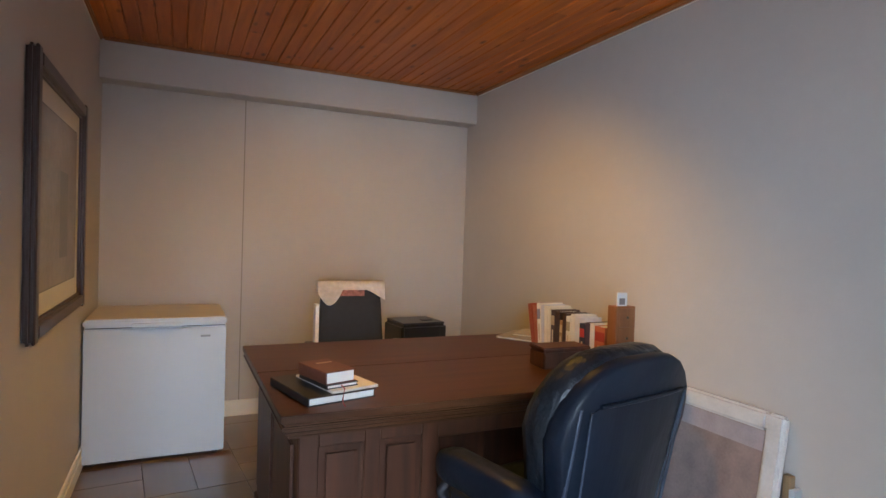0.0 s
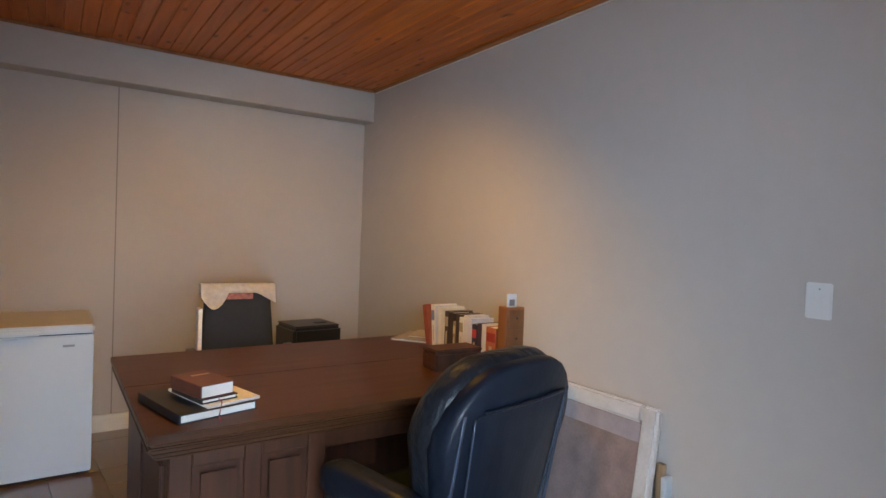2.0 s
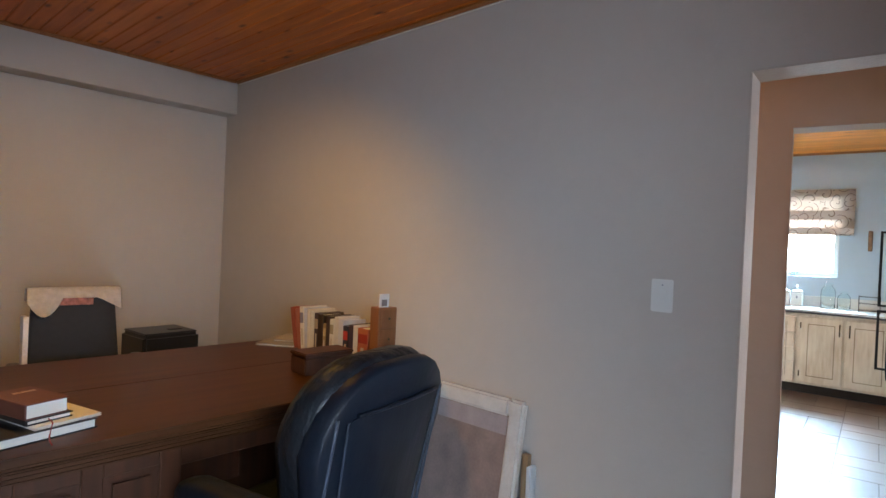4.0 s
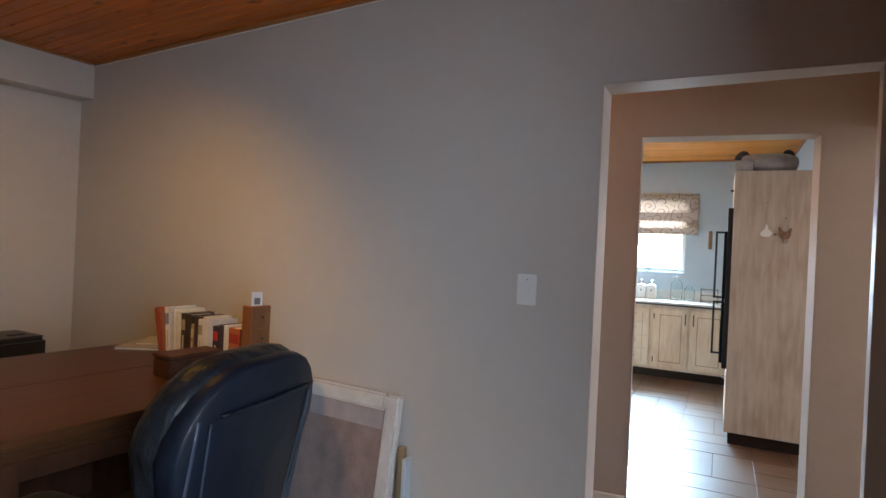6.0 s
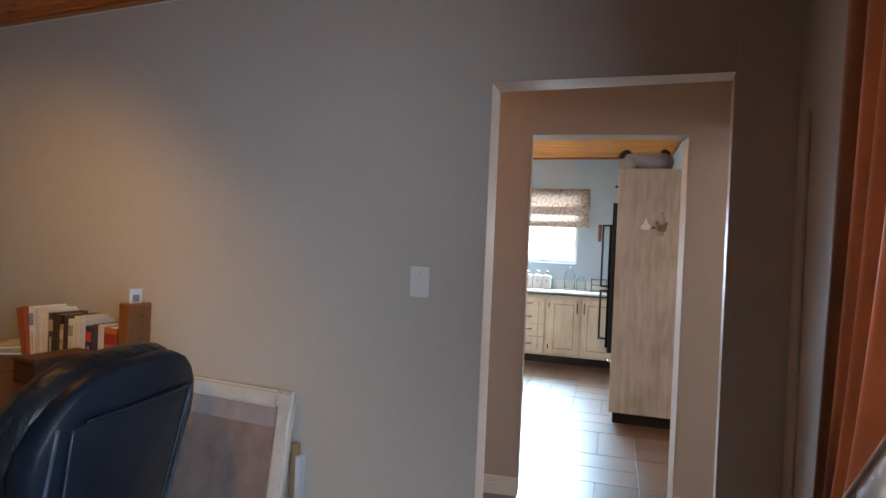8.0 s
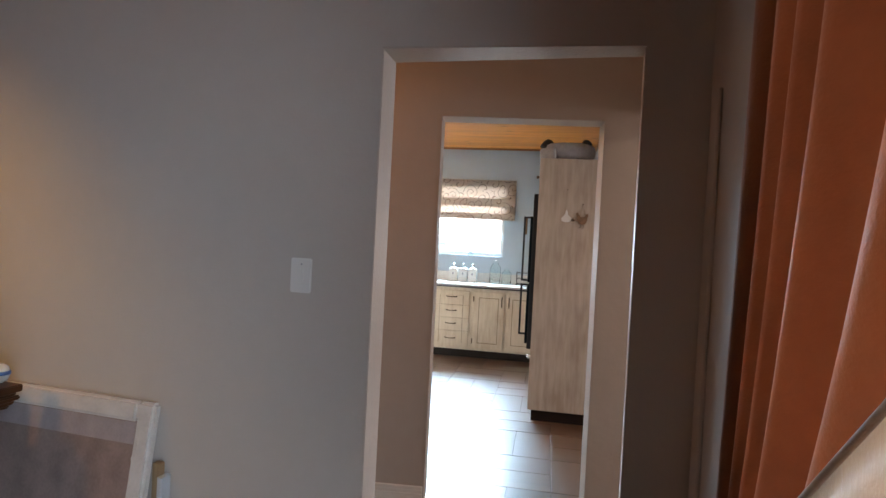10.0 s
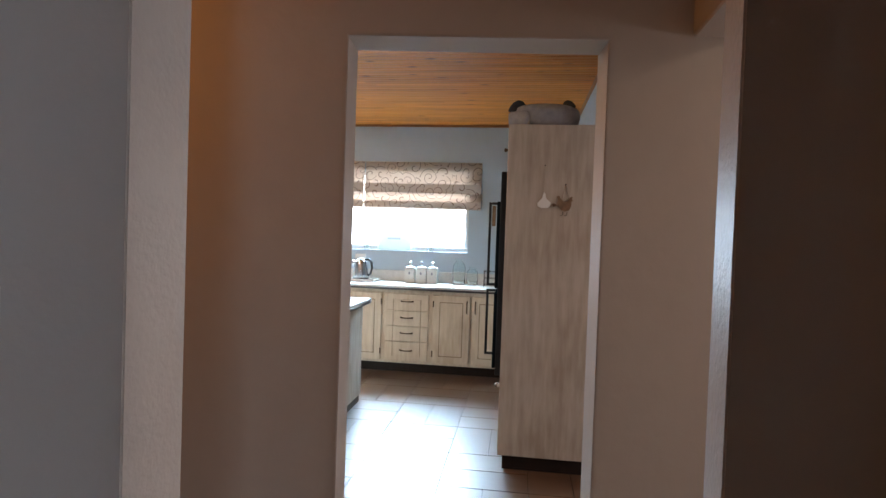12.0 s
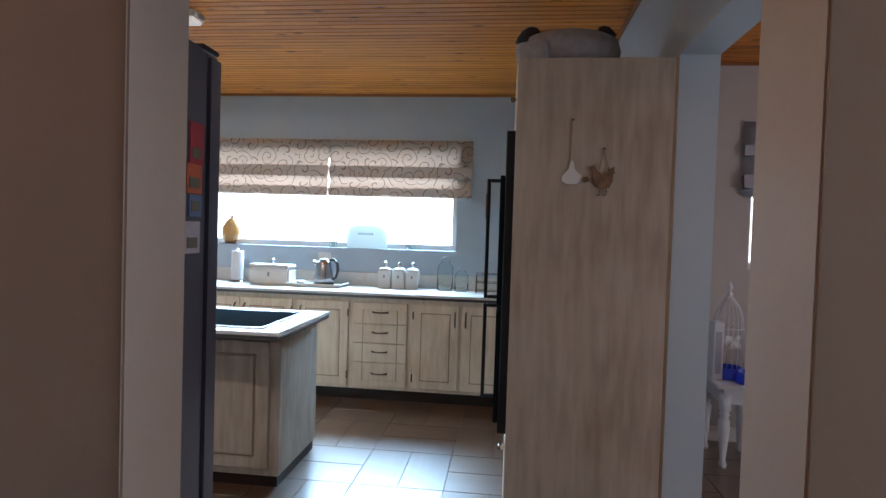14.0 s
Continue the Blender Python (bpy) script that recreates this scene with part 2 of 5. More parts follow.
TILE = wood("wood_look_tile", (0.145, 0.076, 0.040), (0.060, 0.031, 0.018), "x", 0.30, 14, piece="object", spread=0.5, bump=0.08, spec=1.0, coat=0.8)
TILE_Y = wood("wood_look_tile_across", (0.145, 0.076, 0.040), (0.060, 0.031, 0.018), "y", 0.30, 14, piece="object", spread=0.5, bump=0.08, spec=1.0, coat=0.8)
GROUT = mat("dark_grout", (0.10, 0.085, 0.07), 0.9, vary=0.2, scale=20)
DESK = wood("dark_mahogany", (0.076, 0.026, 0.008), (0.026, 0.009, 0.003), "x", 0.40, 20, spread=0.15, coat=0.0, spec=0.25)
DESK_V = wood("dark_mahogany_upright", (0.085, 0.030, 0.014), (0.028, 0.010, 0.005), "z", 0.45, 20, spread=0.15, spec=0.3)
LEATHER = mat("black_leather", (0.004, 0.007, 0.013), 0.42, vary=0.25, scale=5, bump=0.5, bump_scale=22, spec=0.22)
LEATHER_PANEL = mat("creased_black_leather", (0.004, 0.007, 0.013), 0.40, vary=0.3, scale=5, bump=0.55, bump_scale=4.5, stretch=(2.0, 1, 0.5), spec=0.25, depth=0.012)
LEATHER_WRINKLED = mat("wrinkled_black_leather", (0.007, 0.009, 0.012), 0.36, vary=0.3, scale=9, bump=1.0, bump_scale=26, stretch=(1, 1, 0.55), spec=0.30, depth=0.012)
LEATHER_PALER = mat("paler_leather_piping", (0.028, 0.038, 0.055), 0.4, vary=0.3, scale=20)
BLACK = mat("black_plastic", (0.014, 0.014, 0.016), 0.35, vary=0.2, scale=12)
MESHBLACK = mat("black_mesh_cloth", (0.012, 0.012, 0.014), 0.7, vary=0.3, scale=30, bump=0.3, bump_scale=300)
ENAMEL = mat("white_enamel", (0.50, 0.54, 0.58), 0.28, vary=0.03, scale=2)
ENAMEL_GREY = mat("grey_print", (0.25, 0.26, 0.28), 0.4)
FREEZER_TOP = mat("cream_lid_top", (0.55, 0.47, 0.38), 0.35, vary=0.06, scale=4)
FRAME_WOOD = wood("dark_frame_wood", (0.055, 0.026, 0.020), (0.02, 0.010, 0.009), "z", 0.35, 26)
MATBOARD = mat("cream_mat_board", (0.62, 0.58, 0.50), 0.8, vary=0.04, scale=3)
SEPIA = mat("sepia_print", (0.21, 0.17, 0.13), 0.35, vary=0.65, scale=3.2, coat=0.6)
SEPIA_D = mat("dark_sepia_print", (0.10, 0.085, 0.07), 0.35, vary=0.5, scale=5, coat=0.6)
PAPER = mat("book_pages", (0.72, 0.69, 0.62), 0.85, vary=0.06, scale=9, bump=0.3, bump_scale=400, stretch=(0.05, 0.05, 1))
WRAP = mat("plastic_wrap", (0.58, 0.55, 0.52), 0.22, vary=0.16, scale=8, bump=0.7, bump_scale=22)
WRAP_FILM = mat("doubled_plastic_film", (0.34, 0.29, 0.29), 0.25, vary=0.2, scale=12, bump=0.5, bump_scale=24)
CANVAS = mat("brown_canvas_under_plastic", (0.25, 0.185, 0.165), 0.24, vary=0.30, scale=9, bump=0.5, bump_scale=26)
LACE = mat("white_lace_cloth", (0.80, 0.76, 0.75), 0.9, vary=0.18, scale=40, bump=0.5, bump_scale=150)
SWITCH = mat("white_switch_plastic", (0.70, 0.69, 0.66), 0.3, vary=0.02)
CURTAIN = see_through(mat("rust_satin_curtain", (0.33, 0.115, 0.042), 0.5, vary=0.18, scale=5, bump=0.2, bump_scale=200, sheen=0.35), 0.10)
CURTAIN_C = see_through(mat("cream_satin_lining", (0.42, 0.30, 0.205), 0.36, vary=0.12, scale=4, bump=0.2, bump_scale=120, sheen=0.3), 0.1)
WASH = washed("limewashed_cream_wood", (0.70, 0.59, 0.465), (0.55, 0.425, 0.31))
# greyer limewash, its colour also dimmed for faces turned from the window
WASH_DIM = washed("dimmed_limewash", (0.49, 0.42, 0.345), (0.34, 0.27, 0.205), 2.6)
WASH_DARK = washed("limewashed_groove", (0.36, 0.26, 0.165), (0.20, 0.13, 0.08))
PLINTH = mat("dark_plinth", (0.020, 0.011, 0.008), 0.5, vary=0.2, spec=0.2)
BRONZE = mat("bronze_pull", (0.12, 0.085, 0.055), 0.38, metal=0.9, vary=0.25, scale=20)
WORKTOP = mat("pale_worktop", (0.66, 0.64, 0.60), 0.18, vary=0.10, scale=30)
WORK_EDGE = mat("dark_worktop_edge", (0.05, 0.042, 0.04), 0.3, vary=0.2, scale=20)
HOB = mat("black_glass_hob", (0.012, 0.018, 0.022), 0.12, vary=0.1, spec=0.0)
STEEL = mat("brushed_steel", (0.55, 0.55, 0.56), 0.24, metal=1.0, vary=0.08, scale=10)
DARK_STEEL = mat("dark_metallic_fridge", (0.12, 0.12, 0.15), 0.36, metal=0.5, vary=0.15, scale=3)
CERAMIC = mat("white_glazed_ceramic", (0.74, 0.73, 0.69), 0.18, vary=0.04, scale=6)
CLEAR = glass("clear_jar_glass", 0.02, (0.92, 0.97, 0.97))
CLEAR.node_tree.nodes["Principled BSDF"].inputs["IOR"].default_value = 1.14
PANE = glass("window_glass")
BLIND = scroll_fabric("scroll_print_blind", (0.80, 0.72, 0.64), (0.33, 0.25, 0.19), 0.42)
# same cloth for the folds, base darkened for the window light doubling blocks
BLIND_FOLD_DIM = scroll_fabric("dimmed_scroll_print_folds", (0.68, 0.61, 0.55), (0.28, 0.19, 0.14), 0.15)
BLIND_GREY = mat("grey_blind_cloth", (0.40, 0.40, 0.44), 0.85, vary=0.12, scale=8, stretch=(1, 6, 1))
GREYFELT = mat("grey_felt", (0.36, 0.355, 0.37), 0.95, vary=0.2, scale=30, bump=0.5, bump_scale=120)
DARKFELT = mat("dark_grey_felt", (0.045, 0.042, 0.045), 0.95, vary=0.25, scale=30, bump=0.4, bump_scale=120)
RUSTY = mat("rusty_tin", (0.22, 0.13, 0.075), 0.6, metal=0.3, vary=0.5, scale=25)
WIRE = mat("dark_wire", (0.06, 0.05, 0.045), 0.5, metal=0.6)
BLUE = mat("blue_plastic_bowl", (0.012, 0.05, 0.62), 0.3, vary=0.08)
WHITEWOOD = mat("white_painted_table", (0.66, 0.65, 0.66), 0.32, vary=0.08, scale=7, bump=0.15)
DARKWOOD = wood("dark_carved_wood", (0.05, 0.026, 0.02), (0.02, 0.012, 0.01), "z", 0.35, 26)
LAMP_WHITE = glow("lit_diffuser", (1.0, 0.95, 0.86), 0.8)
OUTSIDE = glow("bright_daylight_backdrop", (0.93, 0.97, 1.0), 12.0)
LAWN = mat("dry_lawn", (0.10, 0.12, 0.05), 0.95, vary=0.4, scale=2)

# ---- building helpers ----


def box(bm, x0, x1, y0, y1, z0, z1, bev=0.0, seg=1, m=None):
    vs = [bm.verts.new((x, y, z)) for x in (x0, x1) for y in (y0, y1) for z in (z0, z1)]
    fs = [bm.faces.new([vs[i] for i in f]) for f in ((0, 1, 3, 2), (4, 6, 7, 5), (0, 4, 5, 1), (2, 3, 7, 6), (0, 2, 6, 4), (1, 5, 7, 3))]
    if bev:
        es = list({e for f in fs for e in f.edges})
        r = bmesh.ops.bevel(bm, geom=es, offset=bev, segments=seg, affect="EDGES", clamp_overlap=True)
        vs = list({v for f in r["faces"] for v in f.verts} | {v for v in vs if v.is_valid})
    if m is not None:
        bmesh.ops.transform(bm, matrix=m, verts=[v for v in vs if v.is_valid])
    return bm


def boxes(*bs, bev=0.0, seg=1):
    bm = bmesh.new()
    for b in bs:
        box(bm, *b, bev=bev, seg=seg)
    return bm


def lathe(profile, n=24, at=(0, 0, 0), squash=(1, 1)):
    """A turned solid from (radius, height) pairs, bottom to top."""
    bm = bmesh.new()
    rings = []
    for r, z in profile:
        rings.append([bm.verts.new((at[0] + squash[0] * r * math.cos(2 * math.pi * i / n), at[1] + squash[1] * r * math.sin(2 * math.pi * i / n), at[2] + z)) for i in range(n)])
    for a, b in zip(rings, rings[1:]):
        for i in range(n):
            bm.faces.new((a[i], a[(i + 1) % n], b[(i + 1) % n], b[i]))
    bm.faces.new(rings[0][::-1])
    bm.faces.new(rings[-1])
    for f in bm.faces:
        f.smooth = True
    return bm


def tube(points, r, n=8, closed=False):
    """A round bar along points."""
    bm = bmesh.new()
    pts = [Vector(p) for p in points]
    rings = []
    for i, p in enumerate(pts):
        d = (pts[min(i + 1, len(pts) - 1)] - pts[max(i - 1, 0)]).normalized()
        a = d.orthogonal().normalized() if abs(d.z) > 0.9 else d.cross(Vector((0, 0, 1))).normalized()
        b = d.cross(a)
        rr = r[i] if isinstance(r, (list, tuple)) else r
        rings.append([bm.verts.new(p + rr * (math.cos(2 * math.pi * k / n) * a + math.sin(2 * math.pi * k / n) * b)) for k in range(n)])
    for u, v in zip(rings, rings[1:]):
        best = min(range(n), key=lambda s: (u[0].co - v[s].co).length)
        for k in range(n):
            f = bm.faces.new((u[k], u[(k + 1) % n], v[(k + 1 + best) % n], v[(k + best) % n]))
            f.smooth = True
    bm.faces.new(rings[0])
    bm.faces.new(rings[-1])
    bmesh.ops.recalc_face_normals(bm, faces=bm.faces)
    return bm


def prism(outline, z0, z1, bev=0.0):
    """An upright solid with the plan outline given, from z0 to z1."""
    bm = bmesh.new()
    a = [bm.verts.new((x, y, z0)) for x, y in outline]
    b = [bm.verts.new((x, y, z1)) for x, y in outline]
    k = len(a)
    bm.faces.new(a[::-1])
    bm.faces.new(b)
    for i in range(k):
        bm.faces.new((a[i], a[(i + 1) % k], b[(i + 1) % k], b[i]))
    bmesh.ops.recalc_face_normals(bm, faces=bm.faces)
    if bev:
        bmesh.ops.bevel(bm, geom=list(bm.edges), offset=bev, segments=2, affect="EDGES", clamp_overlap=True)
    return bm


def moved(bm, m):
    bmesh.ops.transform(bm, matrix=m, verts=list(bm.verts))
    return bm


def joined(*bms):
    me = bpy.data.meshes.new("tmp")
    out = bmesh.new()
    for b in bms:
        b.to_mesh(me)
        out.from_mesh(me)
        b.free()
    bpy.data.meshes.remove(me)
    return out


def part(name, bm, material, parent=None, label="", smooth=False):
    bmesh.ops.recalc_face_normals(bm, faces=bm.faces)
    if smooth:
        for f in bm.faces:
            f.smooth = True
    me = bpy.data.meshes.new(name)
    bm.to_mesh(me)
    bm.free()
    me.materials.append(material)
    ob = new(name, me)
    if parent is not None:
        ob.parent = parent
    return tagged(ob, label=label)


def thing(name, m, label, category, group="", kind=""):
    ob = new(name)
    ob.empty_display_size = 0.1
    ob.matrix_world = m
    return tagged(ob, label, category, group, kind)


def struct(name, bm, material, label="", category="", m=None):
    ob = part(name, bm, material)
    if m is not None:
        ob.matrix_world = m
    return tagged(ob, label, category, kind="structure")


def text_part(name, words, size, depth, material, parent, m, label=""):
    cu = bpy.data.curves.new(name, "FONT")
    cu.body, cu.size, cu.extrude, cu.align_x, cu.align_y = words, size, depth, "CENTER", "CENTER"
    ob = new(name, cu)
    cu.materials.append(material)
    ob.parent = parent
    ob.matrix_local = m
    return tagged(ob, label=label)

# ---- large structure ----
ZC = 2.60
UL, UR, VS, VB = 1.34, 4.10, 0.41, 5.336       # the study, in its own axes
XK, XD = 9.62, 8.69                # the kitchen's and the dining room's far walls

struct("ground", boxes((-60, 80, -60, 60, -0.40, -0.25)), LAWN, "dry lawn around the house", "ground")
struct("floor", boxes((0.9, 9.9, -4.2, 6.2, -0.20, -0.006)), GROUT, "dark grout bed under the floor tiles", "floor")
struct("wall_left", boxes((UL - 0.12, UL, VS - 0.16, VB + 0.12, -0.1, ZC + 0.05)), PAINT, "plain greige plastered study wall", "wall", RS)
struct("wall_back", boxes((UL, UR, VB, VB + 0.12, -0.1, ZC + 0.05)), PAINT, "greige panelled study wall with one joint", "wall", RS)
struct("bulkhead", boxes((UL, UR, VB - 0.168, VB, 2.339, ZC), bev=0.004), PAINT, "greige plastered bulkhead below the ceiling", "wall", RS)
# the wall's stretch beyond the doorway stands 8 cm further back, so that the doorway's head runs askew
D1A, D1B, D1Z, TW, SB, TB = 0.608, 1.486, 2.053, 0.150, 0.08, 0.10
J = 0.005


def across_door(a, b, c, d, z0, z1):
    """A solid over the doorway, from the near jamb's u (a, b) to the far jamb's (c, d)."""
    return prism([(a, D1B), (b, D1B + 0.012), (d, D1A), (c, D1A)], z0, z1)


struct("wall_door", joined(boxes((UR + SB, UR + SB + TB, VS - 0.16, D1A, -0.1, ZC + 0.05)), across_door(UR, UR + TW, UR + SB, UR + SB + TB, D1Z, ZC + 0.05),
                           prism([(UR, D1B), (UR, VB + 0.12), (UR + TW, VB + 0.12), (UR + TW, D1B + 0.012)], -0.1, ZC + 0.05)), PAINT, "greige study wall with an open doorway", "wall", RS)
# gloss-painted lining of the first doorway
struct("door_1", joined(boxes((UR + SB - 0.003, UR + SB + TB + 0.003, D1A - 0.002, D1A + J, 0, D1Z - J), bev=0.003, seg=2),
                        prism([(UR - 0.003, D1B - J), (UR - 0.003, D1B + 0.002), (UR + TW + 0.003, D1B + 0.014), (UR + TW + 0.003, D1B + 0.012 - J)], 0, D1Z - J, 0.003),
                        across_door(UR - 0.003, UR + TW + 0.003, UR + SB - 0.003, UR + SB + TB + 0.003, D1Z - J, D1Z + 0.002)), GLOSS_TRIM, "gloss-painted doorway reveal without a door", "doorway", RS)
WA, WB, WZ0, WZ1 = 1.50, 3.20, 0.12, 2.05
struct("wall_south", boxes((UL, WA, VS - 0.16, VS, -0.1, ZC + 0.05), (WB, UR + SB, VS - 0.16, VS, -0.1, ZC + 0.05),
                           (WA, WB, VS - 0.16, VS, -0.1, WZ0), (WA, WB, VS - 0.16, VS, WZ1, ZC + 0.05)), PAINT, "greige study wall with the window", "wall", RS)
struct("trim_corner", boxes((3.985, 4.075, VS, VS + 0.012, 0.0, 1.86), bev=0.004), PAINT, "painted upright batten near the wall corner", "trim", RS)

# wall before the kitchen, with the second doorway; its end by the dining room is free
RK = pose(5.209, 1.082, 0, 0, 0, 5.2)           # this wall is out of square too; its axes start at the left jamb
D2W, D2Z, TH, PE = 0.836, 2.040, 0.15, 1.225
struct("wall_kitchen", boxes((0, TH, -PE, -D2W, -0.1, ZC + 0.05), (0, TH, -D2W, 0, D2Z, ZC + 0.05), (0, TH, 0, 4.9, -0.1, ZC + 0.05)), PAINT_HALL, "textured greige wall with an open doorway to the kitchen", "wall", RK)
struct("door_2", boxes((-0.003, TH + 0.003, -D2W - 0.002, -D2W + J, 0, D2Z - J), (-0.003, TH + 0.003, -J, 0.002, 0, D2Z - J),
                       (-0.003, TH + 0.003, -D2W - 0.002, 0.002, D2Z - J, D2Z + 0.002), bev=0.003, seg=2), PAINT_HALL, "greige painted kitchen doorway reveal without a door", "doorway", RK)
struct("beam_passage", boxes((4.24, 5.33, -0.165, -0.005, 2.05, ZC + 0.05), bev=0.006), PAINT_HALL, "plastered beam across the passage", "beam")
struct("wall_passage_end", boxes((4.55, 5.0, 3.6, 3.72, -0.1, ZC + 0.05)), PAINT_HALL, "plain wall at the end of the passage", "wall")

# kitchen: right wall with the opening to the dining room, far wall with the window, left wall
OX0, OX1, OZ = 5.446, 6.86, 2.09
struct("wall_between", boxes((OX0, OX1, -0.165, -0.015, OZ, ZC + 0.05), (OX1, XK, -0.165, -0.015, -0.1, ZC + 0.05)), PAINT_BLUE, "pale blue wall between kitchen and dining room", "wall")
KW = (1.075, 4.1, 1.217, 2.10)
struct("wall_east", boxes((XK, XK + 0.2, -0.165, KW[0], -0.1, ZC + 0.05), (XK, XK + 0.2, KW[1], 6.0, -0.1, ZC + 0.05),
                          (XK, XK + 0.2, KW[0], KW[1], -0.1, KW[2]), (XK, XK + 0.2, KW[0], KW[1], KW[3], ZC + 0.05)), PAINT_BLUE, "pale blue kitchen wall with a wide window", "wall")
struct("wall_north", boxes((4.95, XK, 5.0, 5.12, -0.1, ZC + 0.05)), PAINT_BLUE, "plain pale blue kitchen wall", "wall")
DW = (-3.1, -1.02, 1.19, 2.15)
struct("wall_dining_east", boxes((XD, XD + 0.2, -4.0, DW[0], -0.1, ZC + 0.05), (XD, XD + 0.2, DW[1], -0.165, -0.1, ZC + 0.05),
                                 (XD, XD + 0.2, DW[0], DW[1], -0.1, DW[2]), (XD, XD + 0.2, DW[0], DW[1], DW[3], ZC + 0.05)), PAINT, "greige dining room wall with an added window for the fill", "wall")
struct("wall_dining_south", boxes((4.0, 4.4, -4.12, -4.0, -0.1, ZC + 0.05), (6.2, XD, -4.12, -4.0, -0.1, ZC + 0.05), (4.4, 6.2, -4.12, -4.0, -0.1, 0.9), (4.4, 6.2, -4.12, -4.0, 2.1, ZC + 0.05)), PAINT, "dining room wall with an added window for the fill", "wall")
struct("wall_dining_west", boxes((4.13, 4.25, -4.0, -0.02, -0.1, ZC + 0.05)), PAINT, "plain dining room wall", "wall")


def boards(x0, x1, y0, y1, z, width, along, rng):
    """Tongue-and-groove boards with bevelled edges, butt-jointed at random lengths."""
    bm = bmesh.new()
    a0, a1 = (x0, x1) if along == "y" else (y0, y1)
    l0, l1 = (y0, y1) if along == "y" else (x0, x1)
    a = a0
    while a < a1 - 0.01:
        b = min(a + width, a1)
        l = l0 - rng.uniform(0, 1.5)
        while l < l1:
            e = min(l + rng.uniform(1.8, 3.2), l1)
            s = max(l, l0)
            if e - s > 0.02:
                c = 0.007
                q = [(a + 0.0015, 0.012), (a + 0.0015, 0.006), (a + c, 0.0), (b - c, 0.0), (b - 0.0015, 0.006), (b - 0.0015, 0.012)]
                rings = []
                for t in (s, e - 0.001):
                    rings.append([bm.verts.new((p, t, z + h) if along == "y" else (t, p, z + h)) for p, h in q])
                for i in range(5):
                    bm.faces.new((rings[0][i], rings[0][i + 1], rings[1][i + 1], rings[1][i]))
            l = e
        a = b
    return bm


rng = random.Random(4)
struct("ceiling_study", joined(boards(UL, UR, VS, VB, ZC, 0.085, "y", rng), boxes((UL - 0.1, UR + 0.16, VS - 0.16, VB + 0.1, ZC + 0.013, ZC + 0.06))), PINE, "orange varnished knotty pine board ceiling", "ceiling", RS)
struct("ceiling_kitchen", joined(boards(5.40, XK, -0.015, 5.0, ZC, 0.060, "y", rng), boxes((4.85, XK + 0.2, -0.015, 5.1, ZC + 0.013, ZC + 0.06))), PINE_K, "varnished knotty pine board ceiling", "ceiling")
struct("ceiling_dining", joined(boards(4.25, XD, -4.0, -0.165, ZC, 0.060, "y", rng), boxes((4.1, XD + 0.2, -4.1, -0.165, ZC + 0.013, ZC + 0.06))), PINE_K, "varnished knotty pine board ceiling", "ceiling")
struct("ceiling_passage", prism([(4.21, -0.165), (5.44, -0.165), (5.44, 0.3), (5.05, 3.6), (4.55, 3.6)], ZC + 0.002, ZC + 0.06), PAINT_HALL, "plain passage ceiling", "ceiling")


def cornice(name, runs, m=None, material=PINE_TRIM, label="varnished pine cornice strip"):
    """Quarter-round strips along the ceiling's edges. runs: (x0, x1, y0, y1)."""
    bm = bmesh.new()
    for r in runs:
        box(bm, *r, ZC - 0.022, ZC + 0.004, bev=0.007, seg=2)
    return struct(name, bm, material, label, "cornice", m)


cornice("trim_cornice_study", [(UL, UL + 0.022, VS, VB - 0.17), (UR - 0.022, UR, D1B, VB - 0.17), (UL + 0.022, UR - 0.022, VB - 0.19, VB - 0.168)], RS)
struct("trim_caulk", boxes((UR - 0.004, UR, D1B, VB - 0.19, ZC - 0.028, ZC - 0.0225), (UL, UL + 0.004, VS, VB - 0.19, ZC - 0.028, ZC - 0.0225)), WHITE_TRIM, "thin white painted line under the cornice", "trim", RS)
cornice("trim_cornice_kitchen", [(XK - 0.022, XK, 0, 5.0), (OX0, XK - 0.022, -0.015, 0.007)])
cornice("trim_cornice_dining", [(XD - 0.022, XD, -4.0, -0.165)])


def skirting(name, runs, m=None, h=0.10, label="cream moulded skirting board"):
    bm = bmesh.new()
    for x0, x1, y0, y1 in runs:
        box(bm, x0, x1, y0, y1, 0, h * 0.62)
        dx, dy = (0.004, 0) if (x1 - x0) < (y1 - y0) else (0, 0.004)
        box(bm, x0 + dx, x1 - dx, y0 + dy, y1 - dy, h * 0.62, h * 0.82, bev=0.002)
        box(bm, x0 + dx / 2, x1 - dx / 2, y0 + dy / 2, y1 - dy / 2, h * 0.82, h, bev=0.003)
    return struct(name, bm, WHITE_TRIM, label, "skirting board", m)


skirting("baseboard_study", [(UL, UL + 0.018, VS, VB), (UL + 0.018, UR, VB - 0.018, VB), (UR - 0.018, UR, D1B, VB - 0.018)], RS, 0.115)
skirting("baseboard_passage", [(-0.018, 0, 0, 2.5), (-0.018, 0, -PE, -D2W)], RK, 0.10)
skirting("baseboard_dining", [(XD - 0.018, XD, -4.0, -0.165)], None, 0.10)
struct("trim_panel_joint", boxes((2.255, 2.262, VB - 0.003, VB + 0.001, 0.11, 2.34)), mat("joint_shadow_gap", (0.27, 0.24, 0.21), 0.8), "thin darker joint between wall panels", "trim", RS)

# ---- windows ----


